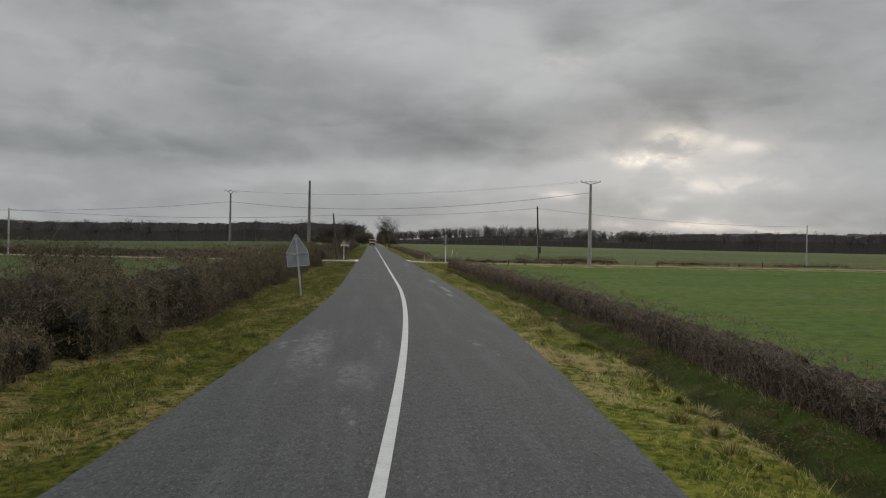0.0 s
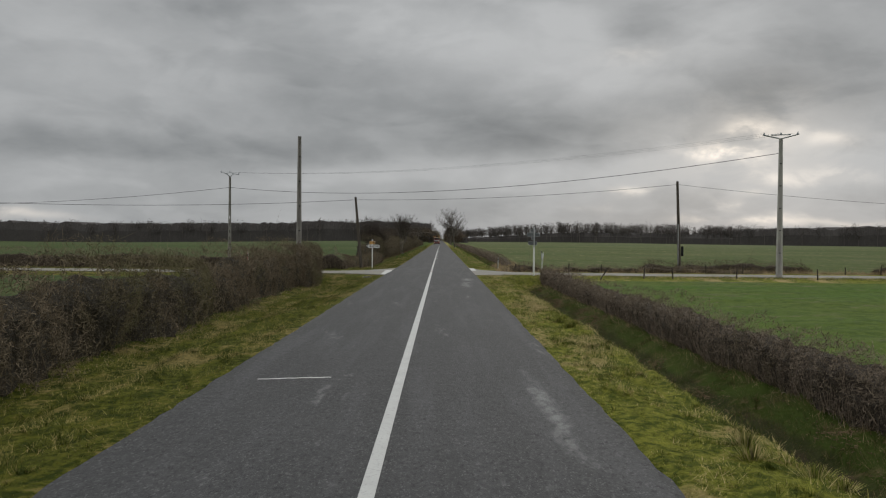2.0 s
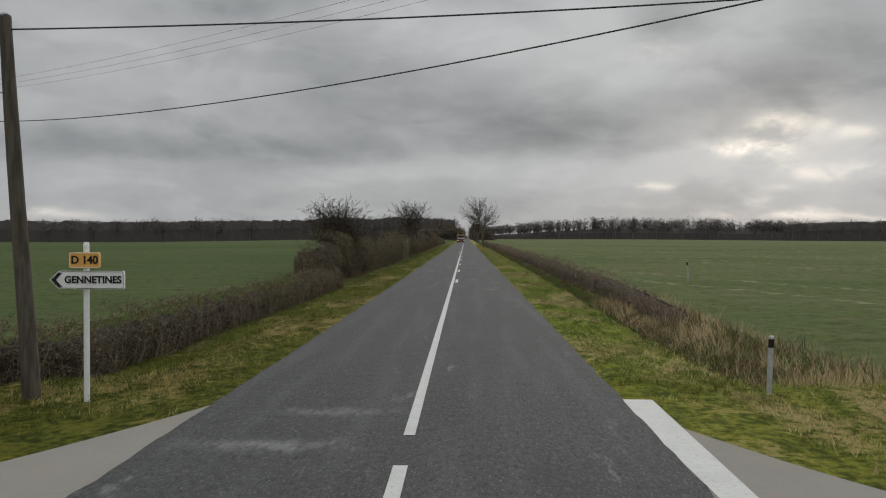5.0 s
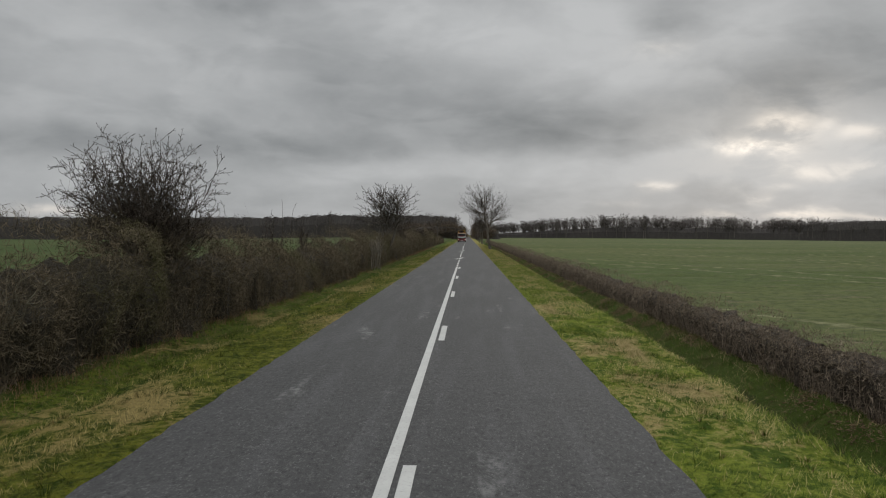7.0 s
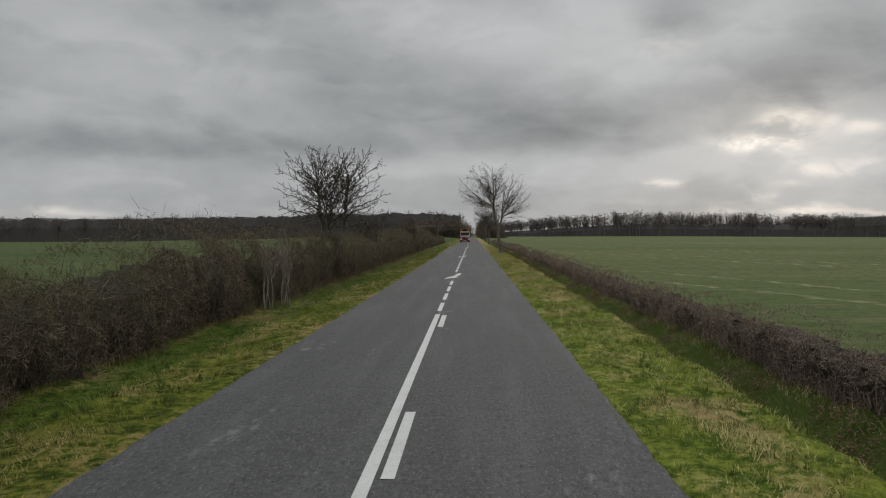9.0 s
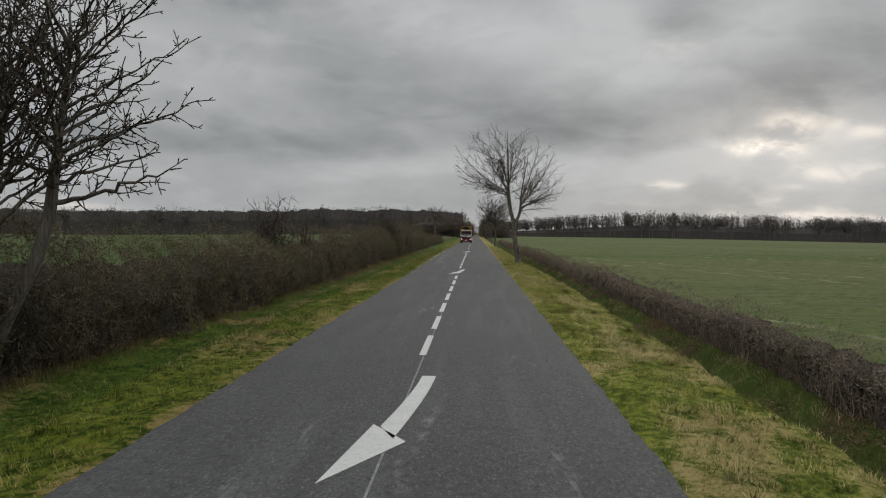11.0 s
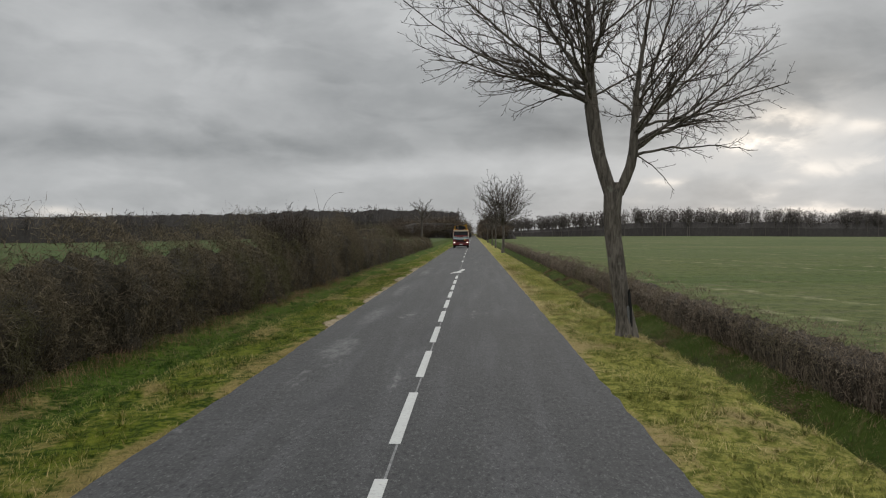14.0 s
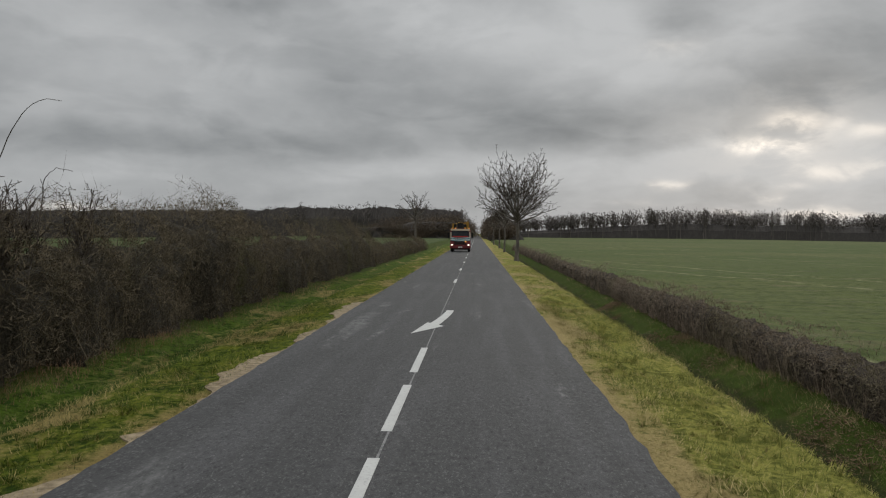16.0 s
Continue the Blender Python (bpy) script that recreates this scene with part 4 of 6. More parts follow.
hedge("tall dense overgrown bare hedge, dark twigs", 138.6, 425, -10.1, -6.95, west_height, 150, 17, M_TALL_TWIG, loft=0.40, thick=0.0050, body=0.84, drift=west_far, fringe=0.36, lumpy=0.22, stems=7, taper=6.0, core=M_CORE_SHADED, far=315)


# ------------------------------------------------------------------ trees
def limb_line(rng, p, d, long, bend_up, wiggle, aim=None):
    """A bowed branch from p: towards aim where that is given, else along d and turning up."""
    n = max(3, min(14, int(long / 0.22) + 2))
    if aim is not None:
        p, aim = Vector(p), Vector(aim)
        knee = p.lerp(aim, 0.5) + Vector((0, 0, bend_up * (aim - p).length)) + Vector(rng.normal(0, 0.04, 3)) * (aim - p).length
        pts = [(1 - f) ** 2 * p + 2 * f * (1 - f) * knee + f * f * aim for f in (k / (n - 1) for k in range(n))]
        for k in range(1, n):
            pts[k] = pts[k] + Vector(rng.normal(0, wiggle * 0.22, 3))
        return pts
    pts, d, leap = [Vector(p)], Vector(d).normalized(), long / (n - 1)
    for _ in range(n - 1):
        d = (d + Vector(rng.normal(0, wiggle, 3)) + Vector((0, 0, bend_up))).normalized()
        pts.append(pts[-1] + d * leap)
    return pts


def limbs(rng, mains, gaps=(0.42, 0.26, 0.19), share=0.42, bend_up=0.06, wiggle=0.12, deepest=3, angles=(32, 58), bare=0.22, finest=0.0035):
    """Branches of branches. mains: (start, end, radius, arch). Gives rows of start, end and the two radii."""
    segs = []
    queue = [(limb_line(rng, a, None, (Vector(b) - Vector(a)).length, arch, wiggle, b), r, 0) for a, b, r, arch in mains]
    while queue:
        pts, r, level = queue.pop()
        n = len(pts)
        ends = max(finest, r * (0.22 if level < deepest else 0.5))
        radii = [r + (ends - r) * (k / (n - 1)) ** 0.8 for k in range(n)]
        long = sum((b - a).length for a, b in zip(pts, pts[1:]))
        segs += [(pts[k], pts[k + 1], radii[k], radii[k + 1]) for k in range(n - 1)]
        if level >= deepest or long < 0.12:
            continue
        turn, at = rng.uniform(0, 6.28), bare * long * rng.uniform(0.7, 1.3)
        while at < long * 0.99:
            f = at / long * (n - 1)
            k = min(n - 2, int(f))
            p, d = pts[k].lerp(pts[k + 1], f - k), (pts[k + 1] - pts[k]).normalized()
            turn += 2.4 + rng.uniform(-0.6, 0.6)
            side = Matrix.Rotation(turn, 3, d) @ d.orthogonal().normalized()
            a = radians(rng.uniform(*angles))
            size = long * share * (1 - 0.62 * at / long) * rng.uniform(0.6, 1.35)
            queue.append((limb_line(rng, p, d * cos(a) + side * sin(a), size, bend_up, wiggle), max(finest, min(radii[k] * 0.6, 0.005 + size * 0.014)), level + 1))
            at += gaps[level] * rng.uniform(0.6, 1.4)
    return segs


def limb_meshes(segs, split=0.03):
    thick = [s for s in segs if s[2] >= split]
    thin = [s for s in segs if s[2] < split]

    def cut(rows, sides):
        return sticks([tuple(s[0]) for s in rows], [tuple(s[1]) for s in rows], np.array([s[2] for s in rows]), np.array([s[3] for s in rows]), sides)

    return cut(thick, 8) if thick else None, cut(thin, 3) if thin else None


def lofted(points, radii, sides=12, seed=0.0):
    """A smooth, slightly knobbly trunk along points."""
    verts = []
    for k, (p, r) in enumerate(zip(points, radii)):
        for j in range(sides):
            a = 2 * pi * j / sides
            rr = r * (1 + 0.07 * sin(3 * a + seed + k * 0.4) + 0.05 * sin(5 * a - k * 0.9 + seed))
            verts.append((p[0] + rr * cos(a), p[1] + rr * sin(a), p[2]))
    faces = []
    for k in range(len(points) - 1):
        for j in range(sides):
            faces.append((k * sides + j, k * sides + (j + 1) % sides, (k + 1) * sides + (j + 1) % sides, (k + 1) * sides + j))
    return np.array(verts), np.array(faces)


def dome(rng, root, centre, wide, low, top, count, r, tilt=0.0, arch=0.02, lift=0.0):
    """Main limbs from a root line to points spread over an egg-shaped crown. root: the lowest and highest points of the stem they leave."""
    out = []
    a0, b0 = Vector(root[0]), Vector(root[1])
    for k in range(count):
        f = (k + 0.5) / count
        turn = k * 2.39996 + rng.uniform(-0.3, 0.3)
        up = f**0.85
        z = low + (top - low) * (0.10 + 0.90 * up)
        flat = wide * sqrt(max(0.02, 1 - (1.12 * up - 0.28) ** 2)) * rng.uniform(0.8, 1.08)
        end = Vector((centre[0] + flat * cos(turn) + tilt * up, centre[1] + flat * sin(turn) * 0.9, z + rng.uniform(-0.3, 0.3)))
        start = a0.lerp(b0, min(1.0, 0.05 + 0.9 * up + lift))
        out.append((start, end, r * rng.uniform(0.7, 1.15) * (1 - 0.35 * up), arch * rng.uniform(-0.6, 1.6)))
    return out


def wooded(ob, rng, mains, split=0.02, skin=None, **given):
    """Adds the limbs and the twigs of a crown to a tree."""
    fat, thin = limb_meshes(limbs(rng, mains, **given), split)
    if fat:
        tagged(part("branchwork", mesh_of("branchwork", *fat, skin or M_BARK, None, True), None, ob), kind="stuff")
    if thin:
        part("crown", mesh_of("crown", *thin, skin or M_TWIG), None, ob)


def trunk_part(ob, line, radii, seed, name="trunk", skin=None):
    part(name, mesh_of(name, *lofted(line, radii, 14, seed), skin or M_BARK, None, True), None, ob)


def bare_tree(label, x, y, fork, low, top, wide, seed, trunk_r=0.17, count=18, lean=0.0, group="", skin=None, leader=0.6, **given):
    """A leafless tree: a trunk that runs on into the crown, with main limbs that fan out of it."""
    rng = np.random.default_rng(seed)
    ob = thing("bare_tree", x, y, float(land(x, y)), label, "tree", group)
    tip = fork + (top - fork) * leader
    heights = np.concatenate([np.linspace(-0.2, fork, 6), np.linspace(fork, tip, 5)[1:]])
    line = [(lean * max(0, h / tip) ** 1.5 + 0.03 * sin(h * 1.3 + seed), 0.03 * cos(h * 1.1 + seed), h) for h in heights]
    radii = [trunk_r * (1 - 0.30 * max(0, h) / fork) if h <= fork else trunk_r * (0.66 - 0.5 * (h - fork) / (tip - fork)) for h in heights]
    radii[0] *= 1.5
    radii[1] *= 1.1
    trunk_part(ob, line, radii, seed, skin=skin)
    wooded(ob, rng, dome(rng, (line[5], line[-1]), (lean, 0), wide, low, top, count, trunk_r * 0.42), skin=skin, **given)
    return ob


def thicket_tree(label, x, y, low, top, wide, seed, stems=5, count=26, skew=0.0, flat=0.85, skin=None, stem_r=0.075, **given):
    """A gnarled shrub-like tree of several stems from one stool."""
    rng = np.random.default_rng(seed)
    ob = thing("bare_tree", x, y, float(land(x, y)), label, "tree")
    mains = []
    for k in range(stems):
        a = 2 * pi * k / stems + rng.uniform(-0.4, 0.4)
        out = wide * rng.uniform(0.15, 0.42)
        knee = (out * cos(a) + skew * 0.3, out * sin(a) * flat, low * rng.uniform(0.75, 1.05))
        line = [tuple(Vector((0.10 * cos(a), 0.10 * sin(a), -0.2)).lerp(Vector(knee), j / 6) + Vector((0.06 * sin(0.8 * j + k), 0.05 * cos(0.7 * j + k), 0))) for j in range(7)]
        trunk_part(ob, line, np.linspace(stem_r, stem_r * 0.6, 7), seed + k, "stem", skin)
        mains += dome(rng, (line[4], line[-1]), (knee[0] * 1.3 + skew * 0.5, knee[1] * 1.3), wide * 0.58, low, top - 0.15, count // stems + 1, 0.032, arch=0.05)
    mains += dome(rng, ((skew * 0.2, 0, low * 0.6), (skew * 0.3, 0, low + (top - low) * 0.35)), (skew * 0.3, 0), wide * 0.8, low, top, count // 3, stem_r * 0.42, arch=0.0)
    wooded(ob, rng, mains, skin=skin, **{"wiggle": 0.19, "angles": (36, 70), "share": 0.34, "bare": 0.10, "bend_up": 0.02, "gaps": (0.19, 0.15, 0.14), **given})
    return ob


def forked_tree():
    """The large roadside tree: a trunk that forks in two, a tall stem and a lower one, each with a fan of long limbs."""
    x, y = 4.31, 267.6
    rng = np.random.default_rng(21)
    ob = thing("bare_tree", x, y, float(land(x, y)), "large bare roadside tree with a forked trunk", "tree")
    trunk_part(ob, [(0, 0, -0.25), (0.0, 0, 0.12), (-0.04, 0, 0.5), (-0.14, 0, 1.0), (-0.22, 0, 1.6), (-0.30, 0, 2.2), (-0.33, 0, 2.8), (-0.30, 0, 3.25), (-0.29, 0, 3.5)],
               [0.32, 0.245, 0.205, 0.19, 0.185, 0.185, 0.195, 0.215, 0.15], 1.0)
    trunk_part(ob, [(-0.33, 0, 3.15), (-0.48, 0, 3.6), (-0.62, 0.02, 4.1), (-0.70, 0.04, 4.6), (-0.78, 0.05, 5.2), (-0.82, 0.02, 6.0), (-0.84, 0, 7.0), (-0.90, 0.05, 8.2), (-0.95, 0.0, 9.4), (-0.97, 0.05, 10.5)],
               [0.165, 0.16, 0.155, 0.155, 0.15, 0.095, 0.07, 0.045, 0.025, 0.008], 2.0, "stem")
    trunk_part(ob, [(-0.22, 0, 3.2), (-0.06, 0, 3.5), (0.08, -0.02, 3.85), (0.15, -0.04, 4.2), (0.17, -0.05, 4.7), (0.22, -0.04, 5.5), (0.36, -0.02, 6.5), (0.55, 0.0, 7.6), (0.75, 0.03, 8.8)],
               [0.14, 0.13, 0.12, 0.11, 0.085, 0.062, 0.045, 0.026, 0.008], 3.0, "stem")
    west, east = (-0.78, 0.03, 5.15), (0.15, -0.04, 4.2)
    mains = []
    # the limbs that make the outline, then those towards and away from the road's ends
    for end, up, r, arch in (((-5.1, 0.5, 7.8), 0.2, 0.058, -0.10), ((-4.4, -0.6, 6.2), 0.1, 0.045, 0.05), ((-4.8, 1.2, 6.9), 0.5, 0.05, -0.06), ((-4.9, -0.8, 8.8), 0.35, 0.06, -0.08),
                             ((-3.7, 0.8, 10.1), 0.5, 0.055, -0.08), ((-2.1, -0.5, 10.6), 0.8, 0.045, -0.06), ((0.4, 0.6, 10.2), 1.1, 0.045, -0.05), ((-3.0, 0.2, 9.4), 0.9, 0.04, -0.06),
                             ((-2.6, -2.6, 8.8), 0.4, 0.05, -0.08), ((-1.6, -3.6, 7.4), 0.2, 0.05, -0.08), ((-0.6, -3.0, 9.4), 0.8, 0.045, -0.07), ((-2.4, 2.7, 8.9), 0.6, 0.05, -0.08),
                             ((-1.2, 3.7, 7.6), 0.3, 0.05, -0.08), ((-0.4, 2.9, 9.5), 0.9, 0.045, -0.07), ((-3.6, -2.2, 7.0), 0.1, 0.045, -0.06), ((-3.4, 2.4, 7.3), 0.2, 0.045, -0.06)):
        start = (west[0] - 0.04 * up, west[1], west[2] + up)
        mains.append((start, end, r * 0.82, arch))
    for end, up, r, arch in (((1.6, 0.4, 9.4), 0.7, 0.05, -0.05), ((2.7, -0.6, 8.6), 0.3, 0.055, -0.07), ((3.5, 0.5, 6.9), 0.15, 0.055, -0.03), ((3.45, -0.5, 5.6), 0.0, 0.05, 0.06),
                             ((3.1, 0.6, 4.25), -0.1, 0.042, 0.14), ((0.95, -0.6, 3.25), -0.05, 0.028, 0.18), ((2.2, -2.6, 7.4), 0.5, 0.05, -0.06), ((2.0, 2.8, 7.2), 0.6, 0.05, -0.06),
                             ((2.6, -2.0, 5.4), 0.1, 0.042, 0.05), ((2.4, 2.2, 5.2), 0.1, 0.042, 0.05), ((0.9, -3.2, 6.2), 0.4, 0.045, -0.03), ((0.8, 3.3, 6.4), 0.5, 0.045, -0.03), ((3.2, 1.2, 7.8), 0.5, 0.05, -0.06)):
        mains.append(((east[0], east[1], east[2] + up), end, r * 0.82, arch))
    mains += dome(rng, ((-0.78, 0.03, 5.1), (-0.9, 0.05, 8.6)), (-1.3, 0), 3.6, 6.4, 10.5, 15, 0.040, arch=-0.06)
    mains += dome(rng, ((0.15, -0.04, 4.4), (0.45, 0.0, 7.0)), (0.9, 0), 2.5, 4.8, 9.4, 9, 0.034, arch=-0.03)
    for h in (6.0 + 0.4 * k for k in range(10)):
        a = h * 6.1
        mains.append(((-0.86, 0.02, h), (-0.9 + 1.7 * cos(a), 1.7 * sin(a), min(10.6, h + 2.0)), 0.02, -0.03))
    wooded(ob, rng, mains, 0.02, gaps=(0.26, 0.17, 0.13), share=0.38, wiggle=0.085, bend_up=0.035, angles=(26, 56), bare=0.18, finest=0.0044)
    for name, mat, dz, wide, tall in (("bark_scar", M_BLACK, 0.62, 0.032, 0.95), ("bare_wood", M_SEAM, 0.50, 0.030, 0.45)):
        bm = bmesh.new()
        outline = [(wide * cos(2 * pi * k / 12) * (1 + 0.25 * sin(5.0 * k)), dz + tall / 2 * sin(2 * pi * k / 12)) for k in range(12)]
        plate(bm, outline, 0.05, Matrix.Translation((0.10 if name == "bark_scar" else 0.055, -0.155, 0)) @ pose(0, 0, 0, 0, -5, 35))
        part(name, bm, mat, ob)


def twin_tree():
    """Two stems close together in the hedge with one rounded crown."""
    x, y = -7.2, 213.0
    rng = np.random.default_rng(22)
    ob = thing("bare_tree", x, y, float(land(x, y)), "bare twin-stemmed hedgerow tree in the tall hedge", "tree")
    mains = []
    for dx, tip, wide, top, turn in ((-0.45, (-0.9, 0.1, 6.4), 2.35, 8.0, 0), (0.5, (1.0, -0.2, 6.2), 2.15, 7.8, 1)):
        line = [(-0.75 + (dx + 0.75) * min(1, max(0, h) / 2.6) ** 0.8 + (tip[0] - dx) * max(0, (h - 1.5) / 4.9), 0.2 * turn + 0.03 * h, h) for h in np.linspace(-0.2, tip[2], 9)]
        trunk_part(ob, line, [0.19, 0.14, 0.13, 0.125, 0.115, 0.09, 0.065, 0.04, 0.02], turn, "stem")
        mains += dome(rng, (line[4], line[-1]), (tip[0] * 1.15, 0), wide, 3.5, top, 30, 0.055, arch=-0.02)
    mains += dome(rng, ((-0.2, 0.1, 2.6), (0.0, 0.1, 5.4)), (0.1, 0), 2.3, 3.9, 8.0, 26, 0.045, arch=-0.02)
    wooded(ob, rng, mains, gaps=(0.24, 0.20, 0.17), share=0.36, wiggle=0.12, angles=(32, 60), bare=0.14, finest=0.0105)


forked_tree()
twin_tree()
for x, y, top, seed in ((-6.55, 197.6, 3.1, 27), (-6.8, 195.6, 2.7, 28)):
    thicket_tree("pale dead thin-stemmed shrub at the hedge", x, y, 1.7, top, 0.5, seed, stems=5, count=10, skin=M_PALE_BARK, stem_r=0.024, wiggle=0.12, angles=(15, 35), deepest=2, finest=0.006)
thicket_tree("bushy many-stemmed bare tree in the hedge", -8.1, 150.6, 2.5, 5.35, 2.75, 23, stems=8, count=80, skew=-0.6, finest=0.0058, gaps=(0.18, 0.16, 0.15))
thicket_tree("gnarled bare thorn tree standing in the hedge", -8.25, 237.05, 2.3, 4.15, 1.6, 24, stems=4, count=22, finest=0.007)
thicket_tree("small gnarled bare thorn bush in the hedge", -8.2, 244.2, 2.0, 3.5, 0.9, 25, stems=4, count=10, finest=0.007)
for k, (x, y, top, wide) in enumerate(((-8.5, 287.2, 3.65, 1.2), (-8.4, 289.4, 3.8, 1.3), (-8.3, 291.6, 3.75, 1.3), (-8.3, 293.4, 3.6, 1.1), (-8.3, 296.8, 3.6, 0.65))):
    thicket_tree("dark gnarled bare thorn tree standing in the hedge", x, y, 2.4, top, wide, 34 + k, stems=4, count=32 if wide > 1 else 12, finest=0.007)
for k, (x, y, top, wide) in enumerate(((-8.2, 166.0, 3.4, 0.8), (-8.0, 172.5, 3.3, 0.7))):
    thicket_tree("thin bare shrub with upright shoots in the hedge", x, y, 2.1, top, wide, 44 + k, stems=4, count=9, finest=0.007)
hedge_rng = np.random.default_rng(71)
for k in range(26):
    y = 143 + 6.6 * k + hedge_rng.uniform(-2, 2)
    thicket_tree("grey lichened thorn shrub standing in the tall hedge", -7.75 + float(west_far(y)), y, 1.5, 2.35 + hedge_rng.uniform(-0.3, 0.35), 0.85, 300 + k, stems=4, count=9, stem_r=0.03, skin=M_LICHEN_BARK, finest=0.005, gaps=(0.3, 0.24, 0.2))
bare_tree("spreading bare oak-like tree in the field hedge", -9.6, 425.0, 3.6, 5.0, 9.4, 3.1, 26, 0.26, count=15, leader=0.5, wiggle=0.2, finest=0.018, deepest=3, gaps=(0.4, 0.35, 0.3))
bare_tree("broad bare tree in the roadside row", 4.45, 352.0, 3.2, 4.2, 9.3, 3.8, 30, 0.17, count=36, leader=0.16, group="roadside tree row", finest=0.0115, deepest=3, gaps=(0.36, 0.30, 0.26))
for k, (x, y, top, wide) in enumerate(((4.4, 386.0, 7.4, 2.0), (4.4, 412.0, 7.2, 2.0), (4.4, 460.0, 8.0, 2.4))):
    bare_tree("slim bare tree in the roadside row", x, y, 2.8, 3.4, top, wide, 31 + k, 0.12, count=18, leader=0.25, group="roadside tree row", finest=0.015, deepest=3, gaps=(0.36, 0.3, 0.3))


# ------------------------------------------------------------------ far woods
def far_woods(label, x0, x1, y_of, deep, tall, count, seed, crown=4.0, floor=0.55, twig=0.24, mat=None, each=60):
    """Bare trees standing close, every one with a trunk and a rounded spray of branches, over undergrowth."""
    rng = np.random.default_rng(seed)
    x = rng.uniform(x0, x1, count)
    back = rng.uniform(0, 1, count) ** 1.3 * deep
    y = y_of(x) + back
    h = tall * (0.92 + 0.13 * wave(x * 0.016, x * 0.031, seed) + rng.normal(0, 0.06, count)) * (1 - 0.08 * back / deep) * (0.55 + 0.45 * step(0, 90, x - x0))
    base = np.stack([x, y, land(x, y) - 0.5], 1)
    pieces = [spikes(base, base + np.stack([rng.normal(0, 0.5, count), rng.normal(0, 0.5, count), h * 0.95], 1), twig * 1.3)]
    wide = crown * rng.uniform(0.6, 1.3, count)
    heart = base + np.stack([0 * x, 0 * x, h * 0.70], 1)
    for k in range(each):
        # limbs first, then short twigs all through the rounded crown
        a, u = rng.uniform(0, 2 * pi, count), rng.uniform(-0.9, 1.0, count)
        deep_in = rng.uniform(0.15, 1.0, count) ** 0.45
        flat = np.sqrt(1 - u * u * 0.98) * wide * deep_in
        q = heart + np.stack([np.cos(a) * flat, np.sin(a) * flat, h * 0.28 * u * deep_in], 1)
        if k < 6:
            p = base + np.stack([0 * x, 0 * x, h * rng.uniform(0.35, 0.6, count)], 1)
            pieces.append(spikes(p, q, twig))
        else:
            d = (q - heart) * np.array([[0.30, 0.30, 0.12]]) + rng.normal(0, 0.16, q.shape) * wide[:, None]
            d[:, 2] += 0.16 * wide
            pieces.append(spikes(q - d * 0.6, q + d * 0.4, twig * 0.8))
    v, f = joined(pieces)
    ob = tagged(new("woods", mesh_of("woods", v, f, mat or M_WOOD_MASS)), label, "woods", kind="stuff")
    # undergrowth and crowns further in, which close the wood behind the first trees
    if not floor:
        return ob
    n = int((x1 - x0) / 1.3)
    xs = np.linspace(x0, x1, n)
    rows = []
    for off, top in ((2.0, floor * 0.6), (4.5, floor), (deep, floor)):
        domes = np.abs(np.sin(xs * 0.31 + 2.0 * wave(xs * 0.06, xs * 0.01, seed + off)))
        hh = tall * top * (0.92 + 0.10 * wave(xs * 0.016, xs * 0.031, seed) + 0.09 * domes * wave(xs * 0.11, xs * 0.02, seed + 3 + off) + rng.normal(0, 0.025, n)) * (0.35 + 0.65 * step(0, 120, xs - x0))
        yy = y_of(xs) + off
        rows.append(np.stack([xs, yy, land(xs, yy) + hh], 1))
    yy = y_of(xs) + 1.0
    rows.insert(0, np.stack([xs, yy, land(xs, yy) - 1.0], 1))
    verts = np.stack(rows, 1).reshape(-1, 3)
    i = np.arange(len(xs) - 1)[:, None] * 4 + np.arange(3)[None]
    faces = np.stack([i, i + 4, i + 5, i + 1], -1).reshape(-1, 4)
    part("undergrowth", mesh_of("undergrowth", verts, faces, M_WOOD_FLOOR), None, ob)
    return ob


far_woods("far bare winter wood along the skyline", -1200, -8, lambda x: 805 + 0.06 * x, 60, 22, 1500, 51, crown=4.4, floor=0.84, each=34, twig=0.28)
far_woods("far bare winter wood of tall thin trees", 9, 260, lambda x: 815 - 0.04 * x, 40, 20.5, 380, 52, floor=0.46, crown=4.0, twig=0.25, each=46)
far_woods("far bare winter wood along the skyline", 200, 1200, lambda x: 812 - 0.10 * (x - 200), 60, 21.5, 1250, 53, crown=4.2, floor=0.84, each=34, twig=0.28)
far_woods("brown bushy wood beside the road", 5.6, 17, lambda x: 600 + 0 * x, 190, 12.0, 130, 54, 3.0, 0, 0.07, M_BROWN_WOOD, 70)
far_woods("brown bushy wood beside the road", -46, -6.4, lambda x: 640 + 0 * x, 150, 12.6, 230, 55, 3.2, 0, 0.07, M_BROWN_WOOD, 70)
hedge("brown bushy undergrowth at the wood's edge", 598, 800, 5.2, 17.5, ups(8.2, 1.4, 31.0, 0.08), 3.0, 56, M_BROWN_WOOD, loft=2.0, thick=0.05, fringe=1.6, lumpy=0.3, stems=1, far=2000, taper=10.0, facing=-1, category="woods", core=M_WOOD_FLOOR)
hedge("brown bushy undergrowth at the wood's edge", 636, 800, -47, -6.2, ups(8.6, 1.4, 32.0, 0.08), 3.0, 57, M_BROWN_WOOD, loft=2.0, thick=0.05, fringe=1.6, lumpy=0.3, stems=1, far=2000, taper=8.0, category="woods", core=M_WOOD_FLOOR)


